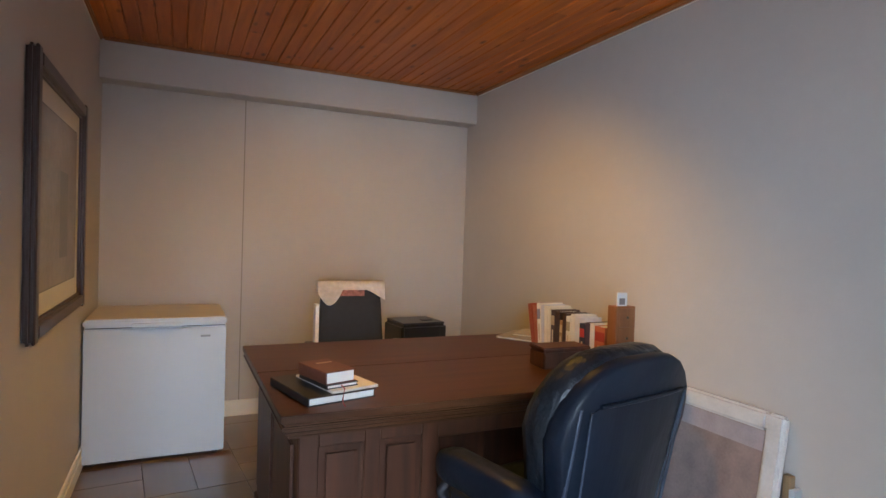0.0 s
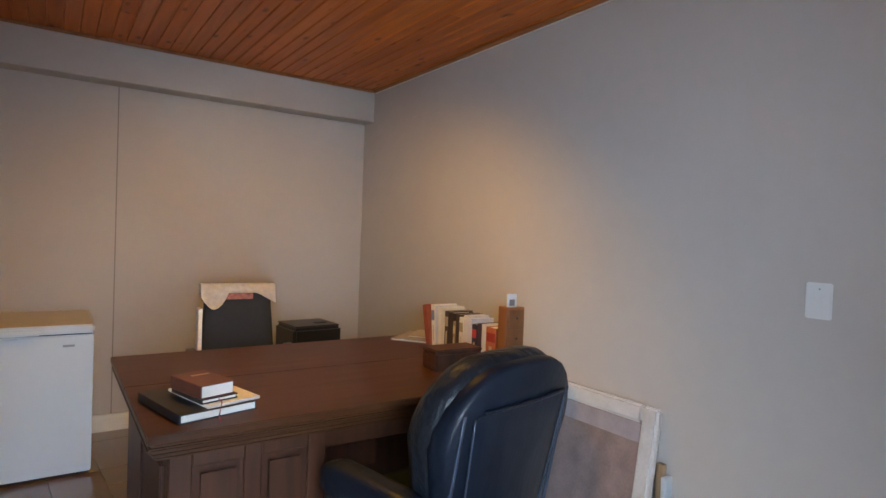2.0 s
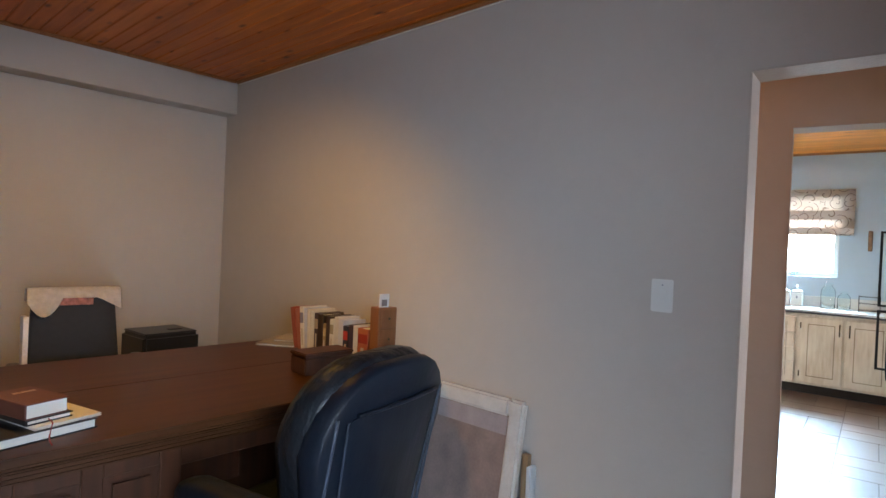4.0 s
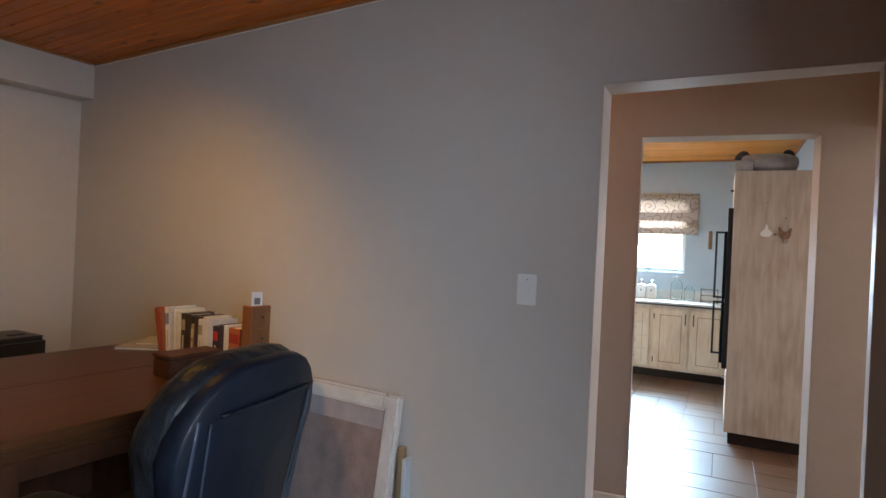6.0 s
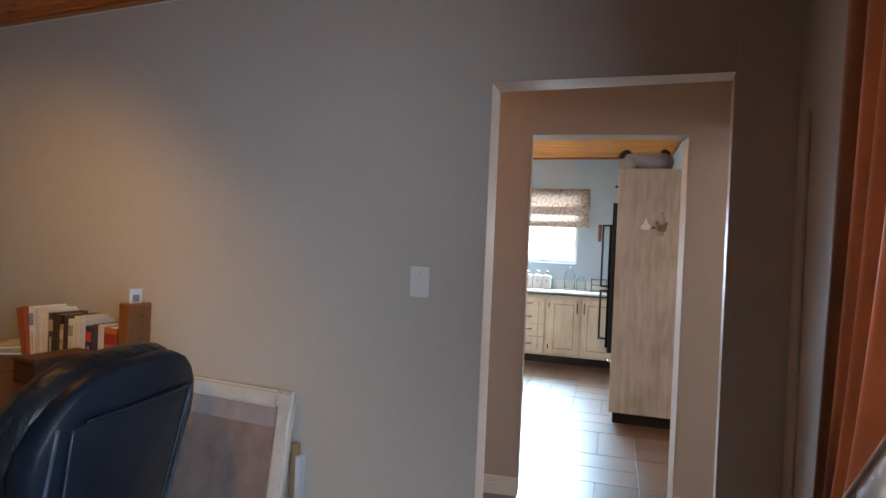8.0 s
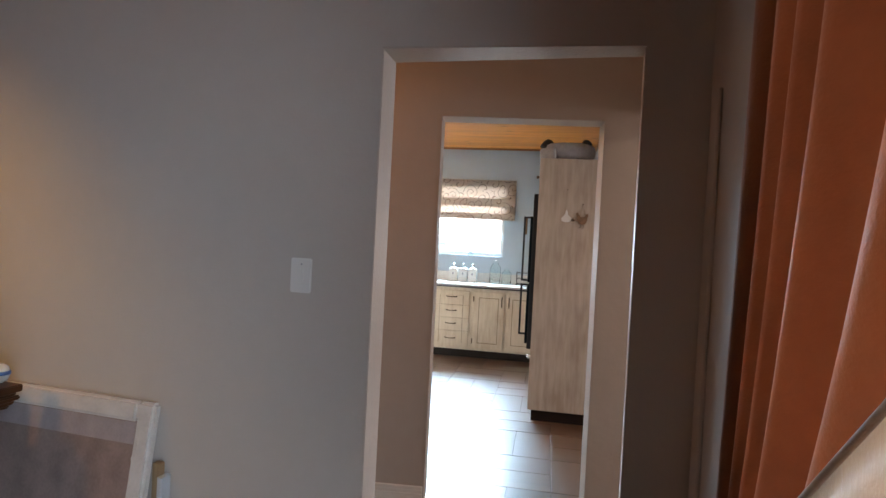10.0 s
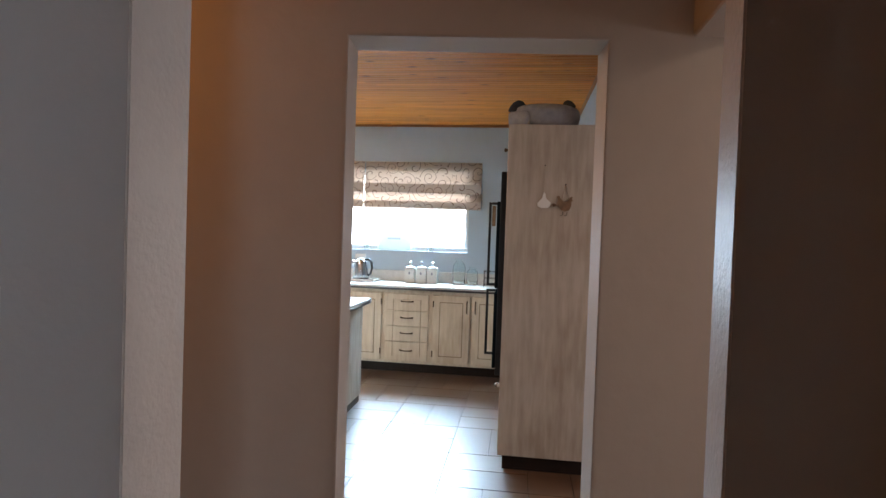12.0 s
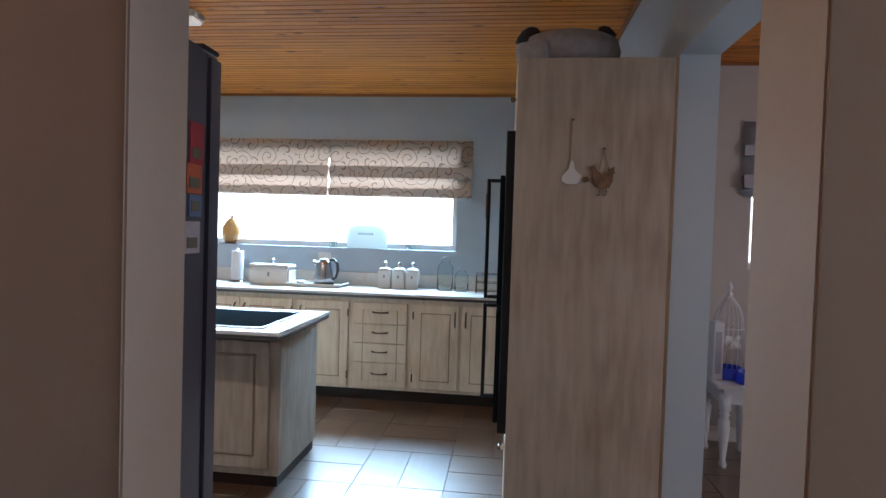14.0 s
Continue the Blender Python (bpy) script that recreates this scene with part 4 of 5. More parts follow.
def second_chair():
    t = thing("desk_chair", study(2.875, 4.52, 0, 176), "black mesh office chair draped with a white lace cloth", "chair")
    lean = lambda x, z: -0.10 * (z - 0.45) + 0.25 * x * x
    back = part("backrest", slab(round_outline(0.46, 0.40, 0.46, 1.042, 0.07), 0.06, 0.02, lean), MESHBLACK, t)
    bm = bmesh.new()
    grid = {}
    N = 22
    for i in range(N + 1):
        x = -0.222 + 0.444 * i / N
        s = 1 - i / N
        drop = 0.05 + (0.10 * math.sin(math.pi * (s + 0.03) / 0.40) if s < 0.36 else 0.065 * ((s - 0.74) / 0.26) if s > 0.74 else 0.0)
        prof = [(-0.055, 1.02), (-0.05, 1.05), (-0.042, 1.088), (0.0, 1.097), (0.042, 1.088), (0.050, 1.09 - drop * 0.5), (0.054, 1.09 - drop)]
        for j, (y, z) in enumerate(prof):
            grid[i, j] = bm.verts.new((x, y + lean(x, z) + 0.003 * math.sin(i * 1.7), z))
    for i in range(N):
        for j in range(6):
            f = bm.faces.new((grid[i, j], grid[i + 1, j], grid[i + 1, j + 1], grid[i, j + 1]))
            f.smooth = True
    bmesh.ops.solidify(bm, geom=list(bm.faces), thickness=0.004)
    c = thing("lace_cloth", study(2.875, 4.52, -0.03, 176), "white lace cloth hanging over the chair back", "cloth")
    part("drape", bm, LACE, c)
    part("side_tail", prism([(0.215, 0.03), (0.238, 0.028), (0.242, -0.05), (0.217, -0.05)], 0.55, 0.95, 0.003), LACE, c)
    part("patterned_edge", moved(boxes((-0.085, 0.085, 0.060, 0.066, 0, 0.04), bev=0.002), pose(0, lean(0, 1.0) - 0.018, 1.0)), mat("red_patterned_cloth", (0.30, 0.12, 0.10), 0.9, vary=0.8, scale=45), c, "red and cream patterned edge")
    part("seat", moved(cushion(0.48, 0.46, 0.09, 0.04), pose(0, 0.24, 0.42)), MESHBLACK, t)
    for sx in (-1, 1):
        part("armrest", moved(cushion(0.06, 0.26, 0.035, 0.016, 6), pose(sx * 0.285, 0.20, 0.665)), BLACK, t)
        part("arm_post", tube([(sx * 0.285, 0.2, 0.67), (sx * 0.28, 0.2, 0.5), (sx * 0.2, 0.22, 0.43)], 0.018, 8), BLACK, t)
    part("gas_lift", lathe([(0.03, 0.08), (0.03, 0.25), (0.022, 0.42)], 16, (0, 0.22, 0)), BLACK, t)
    for i in range(5):
        a = 2 * math.pi * i / 5
        leg = part("base_leg", tube([(0.02 * math.cos(a), 0.22 + 0.02 * math.sin(a), 0.11), (0.28 * math.cos(a), 0.22 + 0.28 * math.sin(a), 0.075)], [0.03, 0.018], 8), BLACK, t)
        part("castor", moved(lathe([(0.012, -0.02), (0.026, -0.014), (0.026, 0.014), (0.012, 0.02)], 14), pose(0.28 * math.cos(a), 0.22 + 0.28 * math.sin(a), 0.027, 90)), BLACK, leg)


def back_corner():
    t = thing("side_cabinet", study(3.12, 4.42), "low dark wooden cabinet behind the desk", "cabinet")
    part("body", boxes((0, 0.55, 0, 0.45, 0.05, 0.56), bev=0.006), DESK_V, t)
    part("top", boxes((-0.01, 0.56, -0.01, 0.46, 0.56, 0.585), bev=0.005), DESK, t)
    part("plinth", boxes((0.02, 0.53, 0.02, 0.43, 0, 0.05)), DESK_V, t)
    t = thing("printer", study(3.215, 4.46, 0.585, 4), "black plastic printer on a cabinet behind the desk", "printer")
    part("body", boxes((0, 0.345, 0, 0.32, 0.0, 0.186), bev=0.018, seg=3), BLACK, t)
    part("lid", boxes((0.012, 0.333, 0.012, 0.308, 0.1865, 0.197), bev=0.005), BLACK, t)
    part("tray_slot", boxes((0.20, 0.28, 0.10, 0.14, 0.197, 0.201)), LEATHER, t)


def leaning_canvas():
    # leans on the right wall: u towards the wall is local +x
    m = study(3.945, 2.335, 0.0, 0) @ pose(0, 0, 0, 0, 8.5, 0)
    t = thing("wrapped_canvas", m, "brown canvas in pale frame wrapped in plastic, leaning on wall", "picture")
    w, h, f = 0.86, 0.713, 0.08
    for nm, o in (("frame_side", (0, 0.045, 0, f, 0, h)), ("frame_side", (0, 0.045, w - f, w, 0, h)), ("frame_rail", (0, 0.045, f, w - f, 0, f)), ("frame_rail", (0, 0.045, f, w - f, h - f, h))):
        part(nm, boxes(o, bev=0.012, seg=3), WRAP, t, "pale frame under plastic wrap")
    part("canvas", boxes((0.012, 0.03, f, w - f, f, h - f)), CANVAS, t)
    rr = random.Random(3)
    for i in range(9):
        y, z = f * (0.15 + 0.8 * rr.random()), 0.06 + 0.065 * i
        pts = [(0.0006, y + 0.004 * rr.uniform(-1, 1), z + 0.016 * k) for k in range(5)]
        part("plastic_crease", tube(pts, [0.0006, 0.0016, 0.0022, 0.0016, 0.0006], 6), WRAP, t, "shiny crease of plastic wrap")
    part("folded_film", boxes((0.0095, 0.0118, f + 0.002, w - f - 0.002, h - f - 0.085, h - f - 0.002)), WRAP_FILM, t, "paler doubled band of plastic film")
    b = thing("wooden_batten", study(4.055, 2.305, 0), "short raw wooden batten standing behind the canvas", "batten")
    part("stick", boxes((0, 0.03, 0, 0.035, 0, 0.475), bev=0.003), wood("raw_batten", (0.36, 0.24, 0.13), (0.2, 0.12, 0.06), "z", 0.7), b)
    b = thing("white_board", study(4.040, 2.280, 0), "narrow white board standing behind the canvas", "board")
    part("panel", boxes((0, 0.05, 0, 0.022, 0, 0.43), bev=0.002), ENAMEL, b)


def light_switch():
    t = thing("light_switch", study(UR, 1.806, 1.173, 90), "white single rocker light switch on the wall", "light switch")
    part("plate", boxes((-0.088, -0.004, -0.0, 0.010, 0.001, 0.127), bev=0.004, seg=2), SWITCH, t)
    part("rocker", boxes((-0.062, -0.038, 0.010, 0.017, 0.042, 0.09), bev=0.003, seg=2), SWITCH, t)
    part("screw", moved(lathe([(0.003, 0), (0.003, 0.0015)], 10), pose(-0.049, 0.010, 0.105, -90)), ENAMEL_GREY, t)


def drape(edge, n_u, n_z, u0, u1, z0, z1, v0, folds, amp, pinch, phase=0.0):
    """Gathered cloth: u from u0 to u1 at the top; pinch(s, k) moves the sheet in; a thick sheet."""
    bm = bmesh.new()
    g = {}
    for i in range(n_u + 1):
        for k in range(n_z + 1):
            s, q = i / n_u, k / n_z
            u = pinch(s, q)
            g[i, k] = bm.verts.new((u, v0 + amp * (0.55 + 0.45 * math.sin(2 * math.pi * folds * (s + 0.05 * math.sin(9 * s + 1)) + phase + 0.6 * math.sin(3 * q + 5 * s))), z0 + (z1 - z0) * q))
    for i in range(n_u):
        for k in range(n_z):
            f = bm.faces.new((g[i, k], g[i + 1, k], g[i + 1, k + 1], g[i, k + 1]))
            f.smooth = True
    bmesh.ops.solidify(bm, geom=list(bm.faces), thickness=0.004)
    return bm


def curtains():
    t = thing("curtain", RS, "rust satin curtain tied back beside the study window", "curtain")

    def pinch(s, q):
        tie = 0.33
        wide = 0.20 + 0.10 * (1 - q / tie) if q < tie else 0.20 + 0.85 * ((q - tie) / (1 - tie)) ** 0.5
        return 3.355 - wide * (1 - s) + 0.015 * math.sin(3 * q)
    part("drape", drape(None, 110, 34, 0, 0, 0.03, 2.45, VS + 0.012, 6.0, 0.078, pinch), CURTAIN, t)
    part("tieback", tube([(3.42, VS + 0.006, 0.96), (3.36, VS + 0.075, 0.88), (3.25, VS + 0.10, 0.83), (3.15, VS + 0.10, 0.85), (3.10, VS + 0.006, 0.93)], 0.011, 8), CURTAIN, t, "twisted cord tieback")
    part("rod", tube([(1.42, VS + 0.05, 2.47), (3.50, VS + 0.05, 2.47)], 0.014, 10), BRONZE, t)
    for u in (1.5, 3.45):
        part("rod_bracket", boxes((u - 0.012, u + 0.012, VS, VS + 0.06, 2.455, 2.485), bev=0.002), BRONZE, t)
    l = thing("curtain_lining", RS, "cream satin curtain swept aside, bright with daylight", "curtain")
    bm = bmesh.new()
    g = {}
    n, k = 60, 18
    for i in range(n + 1):
        u = 2.20 + 0.80 * i / n
        top = 1.03 + 0.853 * (2.98 - u)
        for q in range(k + 1):
            z = 0.03 + (top - 0.03) * q / k
            pull = 0.22 * (1 - q / k) * (i / n)
            g[i, q] = bm.verts.new((u - pull * 0.3, VS + 0.108 + 0.007 * math.sin(9 * u + 12 * z) + 0.018 * (1 - q / k) * math.sin(14 * u - 9 * z), z))
    for i in range(n):
        for q in range(k):
            f = bm.faces.new((g[i, q], g[i + 1, q], g[i + 1, q + 1], g[i, q + 1]))
            f.smooth = True
    edge = [g[i, k].co.copy() for i in range(0, n + 1, 3)]
    bmesh.ops.solidify(bm, geom=list(bm.faces), thickness=0.004)
    part("drape", bm, CURTAIN_C, l)
    part("edge_roll", tube([(p.x, p.y + 0.002, p.z) for p in edge], 0.0035, 6), CURTAIN_C, l, "rolled satin edge")


def study_downlight(u, v):
    t = thing("downlight", study(u, v, ZC - 0.012), "small round recessed ceiling downlight", "ceiling light")
    part("ring", lathe([(0.052, 0.0), (0.055, 0.004), (0.048, 0.010), (0.040, 0.010)], 24), SWITCH, t)
    part("barrel", moved(lathe([(0.030, -0.010), (0.036, 0.0), (0.036, 0.035), (0.030, 0.045)], 20), pose(0, 0, -0.032, -25)), SWITCH, t)


freezer(), picture(), desk(), desk_books(), book_row(), desk_boxes(), leather_chair(), second_chair(), back_corner(), leaning_canvas(), light_switch(), curtains(), study_downlight(2.75, 3.15)

# ---- kitchen ----
XF = 9.06          # front of the base cabinets


def raised_door(t, y0, y1, z0, z1, hinge="", name="door", pull=None, x=XF, wash=WASH):
    """A cabinet door facing -x with a sunk groove round a raised panel."""
    d = part(name, boxes((x - 0.02, x, y0, y1, z0, z1), bev=0.004), wash, t)
    iy, iz = 0.075, 0.075
    part("groove", boxes((x - 0.0215, x - 0.0205, y0 + iy - 0.008, y1 - iy + 0.008, z0 + iz - 0.008, z1 - iz + 0.008)), WASH_DARK, d, "dark-stained groove")
    part("panel", boxes((x - 0.027, x - 0.019, y0 + iy, y1 - iy, z0 + iz, z1 - iz), bev=0.006, seg=2), wash, d)
    if pull is not None:
        part("handle", tube([(x - 0.02, pull, z1 - 0.17), (x - 0.045, pull, z1 - 0.155), (x - 0.048, pull, z1 - 0.11), (x - 0.045, pull, z1 - 0.065), (x - 0.02, pull, z1 - 0.05)], 0.006, 8), BRONZE, d, "bronze bow handle")
    for hz in (z0 + 0.09, z1 - 0.09):
        if hinge:
            hy = y0 + 0.004 if hinge == "lo" else y1 - 0.004
            part("hinge", moved(lathe([(0.006, -0.03), (0.006, 0.03)], 8), pose(x - 0.022, hy, hz)), BRONZE, d, "dark barrel hinge")
    return d


def base_unit(y0, y1, kind):
    lab = {"drawers": "limewashed cream kitchen unit with four drawers", "pair": "limewashed cream kitchen base unit with two panelled doors", "one": "limewashed cream kitchen base unit with one panelled door"}[kind]
    t = thing("base_cabinet", pose(0, 0, 0), lab, "kitchen cabinet", "base cabinets along the wall")
    part("body", boxes((XF, XK - 0.012, y0 + 0.0005, y1 - 0.0005, 0.10, 0.842)), WASH, t)
    part("plinth", boxes((XF + 0.06, XK - 0.02, y0, y1, 0.0, 0.10)), PLINTH, t, "dark plinth")
    a, b, z0, z1 = y0 + 0.022, y1 - 0.022, 0.125, 0.805
    if kind == "drawers":
        hs = (0.20, 0.155, 0.155, 0.17)
        z = z0
        for i, h in enumerate(hs):
            d = part("drawer", boxes((XF - 0.02, XF, a, b, z, z + h - 0.003), bev=0.003), WASH, t)
            iy = 0.08
            lo, hi = (0.05 if i == 0 else 0.0), (0.055 if i == 3 else 0.003)
            part("panel", boxes((XF - 0.0245, XF - 0.019, a + iy, b - iy, z + lo, z + h - 0.003 - hi), bev=0.003), WASH, d)
            for q in (a + iy - 0.005, b - iy):
                part("groove", boxes((XF - 0.0212, XF - 0.0203, q, q + 0.005, z + lo, z + h - 0.003 - hi)), WASH_DARK, d, "dark-stained groove")
            ym = (a + b) / 2
            zz = z + h * 0.55
            part("handle", tube([(XF - 0.022, ym - 0.06, zz), (XF - 0.045, ym - 0.05, zz), (XF - 0.049, ym, zz - 0.003), (XF - 0.045, ym + 0.05, zz), (XF - 0.022, ym + 0.06, zz)], [0.008, 0.006, 0.005, 0.006, 0.008], 8), BRONZE, d, "bronze bow handle")
            z += h
    elif kind == "pair":
        m = (a + b) / 2
        raised_door(t, a, m - 0.012, z0, z1, "lo", pull=m - 0.042)
        raised_door(t, m + 0.012, b, z0, z1, "hi", pull=m + 0.042)
    else:
        raised_door(t, a, b, z0, z1, "lo", pull=b - 0.035)


# units from the tall cabinet leftwards: pair, drawers, one, pair, one
base_unit(0.56, 1.370, "pair")
base_unit(1.370, 1.850, "drawers")
base_unit(1.850, 2.324, "one")
base_unit(2.324, 3.25, "pair")
base_unit(3.25, 3.75, "drawers")
base_unit(3.75, 4.60, "pair")
t = thing("worktop", pose(0, 0, 0), "pale stone-look worktop with a dark front edge", "worktop")
part("slab", boxes((XF - 0.04, XK - 0.004, 0.52, 4.62, 0.862, 0.882), bev=0.004, seg=2), WORKTOP, t)
part("edge", boxes((XF - 0.036, XK - 0.03, 0.525, 4.615, 0.842, 0.8615), bev=0.003), WORK_EDGE, t, "dark laminate edge")
part("upstand", boxes((XK - 0.022, XK - 0.004, 0.52, 4.62, 0.8825, 1.0), bev=0.003), WORKTOP, t)


def tall_cabinet():
    x0, x1, y0, y1, z = 6.853, 7.50, 0.0, 0.60, 2.077
    t = thing("tall_cabinet", pose(0, 0, 0), "tall limewashed oven cabinet with streaked side panel", "kitchen cabinet")
    part("side_panel", boxes((x0, x0 + 0.02, y0, y1, 0.09, z), bev=0.003), WASH_DIM, t, "streaked limewashed side panel")
    part("body", boxes((x0 + 0.0205, x1, y0, y1 - 0.02, 0.09, z - 0.001)), WASH, t)
    part("plinth", boxes((x0 + 0.03, x1 - 0.01, y0 + 0.02, y1 - 0.03, 0.0, 0.09)), PLINTH, t, "dark plinth")
    part("scribe", boxes((x0 + 0.002, x0 + 0.018, y0 - 0.013, y0 - 0.0005, 0.0, z)), WASH_DARK, t, "dark scribe strip by the wall")
    o = part("oven", boxes((x0 + 0.05, x1 - 0.04, y1 - 0.02, y1 + 0.035, 0.56, 1.80), bev=0.004), BLACK, t, "black built-in double oven")
    part("oven_door", boxes((x0 + 0.06, x1 - 0.05, y1 + 0.035, y1 + 0.055, 0.60, 1.06), bev=0.004), HOB, o)
    part("oven_door", boxes((x0 + 0.06, x1 - 0.05, y1 + 0.035, y1 + 0.055, 1.09, 1.62), bev=0.004), HOB, o)
    xm = x0 + 0.33
    for a, b in ((0.63, 1.062), (1.085, 1.63)):
        part("handle", boxes((xm - 0.008, xm + 0.008, y1 + 0.102, y1 + 0.118, a, b), (xm - 0.008, xm + 0.008, y1 + 0.055, y1 + 0.102, a, a + 0.016), (xm - 0.008, xm + 0.008, y1 + 0.055, y1 + 0.102, b - 0.016, b), bev=0.003), BLACK, o, "long black bar handle")
    d = part("upper_door", boxes((x0 + 0.03, x1 - 0.02, y1 - 0.019, y1 + 0.002, 1.83, z - 0.015), bev=0.003), WASH, t)
    part("knob", moved(lathe([(0.006, 0), (0.010, 0.008), (0.013, 0.018), (0.008, 0.024)], 16), pose(x0 + 0.12, y1 + 0.002, 1.94, -90)), BRONZE, d, "round dark metal knob")
    d = part("lower_door", boxes((x0 + 0.03, x1 - 0.02, y1 - 0.019, y1 + 0.002, 0.11, 0.54), bev=0.003), WASH, t)
    part("knob", moved(lathe([(0.008, 0), (0.014, 0.012), (0.014, 0.022), (0.008, 0.03)], 14), pose(x0 + 0.10, y1 + 0.002, 0.49, -90)), STEEL, d, "small metal knob")


tall_cabinet()


def pet_bed():
    t = thing("pet_bed", pose(7.12, 0.385, 2.077), "grey felt pet bed with dark ears on the cabinet", "pet bed")
    part("bowl", lathe([(0.12, 0.0), (0.175, 0.012), (0.212, 0.05), (0.222, 0.090), (0.212, 0.128), (0.192, 0.140), (0.165, 0.12), (0.14, 0.05), (0.02, 0.03)], 40), GREYFELT, t)
    for y, s in ((0.17, 1.25), (-0.145, 0.9)):
        bm = lathe([(0.048, 0.0), (0.045, 0.02), (0.034, 0.045), (0.014, 0.062)], 18, (0, 0, 0), (0.45, 1.0))
        part("ear", moved(bm, pose(-0.10, y, 0.100 if s > 1 else 0.125, 12 if y > 0 else -20) @ Matrix.Scale(s, 4)), DARKFELT, t, "dark felt ear")
    part("cushion", moved(cushion(0.05, 0.14, 0.10, 0.024, 6), pose(-0.155, 0.155, 0.0, 0, -8, -30)), GREYFELT, t, "grey knitted blanket edge")


pet_bed()


def hanging(y, z, kind):
    x = 6.853
    if kind == "goose":
        t = thing("hanging_ornament", pose(x, y, z), "white tin bell ornament hanging by ribbon on panel", "ornament")
        prof = [(0.0, 0.085), (-0.008, 0.072), (-0.014, 0.045), (-0.03, 0.03), (-0.048, 0.018), (-0.044, 0.0), (-0.025, -0.016), (0.02, -0.018), (0.044, -0.006), (0.045, 0.014), (0.03, 0.03), (0.014, 0.045), (0.008, 0.072)]
        prof = [(p * 0.84, q * 0.94) for p, q in prof]
        m_, top, rib = CERAMIC, 0.235, 0.006
        part("tuft", moved(lathe([(0.003, 0), (0.012, 0.008), (0.004, 0.018)], 10), pose(-0.006, -0.050, 0.004, 90)), RUSTY, t)
    else:
        t = thing("hanging_ornament", pose(x, y, z), "rusty tin hen ornament hanging by wire on panel", "ornament")
        prof = [(p * 0.8, q * 0.85) for p, q in [(0.055, 0.045), (0.062, 0.062), (0.045, 0.07), (0.035, 0.05), (0.012, 0.03), (-0.018, 0.035), (-0.034, 0.058), (-0.052, 0.064), (-0.048, 0.046), (-0.055, 0.036), (-0.044, 0.028), (-0.045, 0.0), (-0.03, -0.03), (0.0, -0.04), (0.03, -0.028), (0.05, 0.0)]]
        m_, top, rib = RUSTY, 0.125, 0.0012
    bm = bmesh.new()
    a = [bm.verts.new((-0.006, p, q)) for p, q in prof]
    b = [bm.verts.new((-0.002, p, q)) for p, q in prof]
    bm.faces.new(a)
    bm.faces.new(b[::-1])
    for i in range(len(a)):
        bm.faces.new((a[i], a[(i + 1) % len(a)], b[(i + 1) % len(a)], b[i]))
    part("body", bm, m_, t)
    if kind == "goose":
        part("ribbon", boxes((-0.004, -0.001, -0.007, 0.004, 0.08, top)), WASH_DIM, t, "faded ribbon")
    else:
        for p in (-0.012, 0.012):
            part("wire", tube([(-0.004, p * 1.6, 0.04), (-0.004, p * 0.7, 0.09), (-0.004, 0, top)], rib, 6), WASH_DARK, t)
        for p in (-0.012, 0.012):
            part("leg", tube([(-0.004, p, -0.035), (-0.004, p, -0.055), (-0.004, p + 0.014, -0.058)], 0.002, 6), WIRE, t)
    part("nail", moved(lathe([(0.005, 0), (0.003, 0.008)], 8), pose(0, 0, top, 0, -90)), WIRE, t)


hanging(0.378, 1.600, "goose")
hanging(0.255, 1.600, "hen")


def island():
    t = thing("kitchen_island", pose(0, 0, 0), "limewashed kitchen island with black glass hob", "kitchen island")
    x0, x1, y0, y1, z = 7.44, 8.02, 1.782, 3.60, 0.862
    part("body", boxes((x0, x1, y0, y1, 0.06, z - 0.044), bev=0.003), WASH_DIM, t)
    part("plinth", boxes((x0 + 0.012, x1 - 0.012, y0 + 0.010, y1 - 0.02, 0.0, 0.06)), PLINTH, t, "dark plinth")
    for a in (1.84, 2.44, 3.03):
        raised_door(t, a, a + 0.55, 0.10, 0.78, "", x=x0, wash=WASH_DIM)
    top = part("worktop", boxes((7.24, 8.055, 1.715, y1 + 0.05, z - 0.020, z), bev=0.005, seg=2), WORKTOP, t, "pale worktop")
    part("edge", boxes((7.244, 8.051, 1.719, y1 + 0.046, z - 0.043, z - 0.0205), bev=0.003), WORK_EDGE, top, "dark laminate edge")
    h = part("hob", boxes((7.34, 7.90, 1.85, 2.47, z + 0.0005, z + 0.007), bev=0.003), HOB, t, "black glass ceramic hob")
    part("trim", boxes((7.332, 7.908, 1.842, 1.8495, z + 0.0005, z + 0.0065), (7.332, 7.3395, 1.8495, 2.478, z + 0.0005, z + 0.0065), (7.9005, 7.908, 1.8495, 2.478, z + 0.0005, z + 0.0065)), STEEL, h)


island()


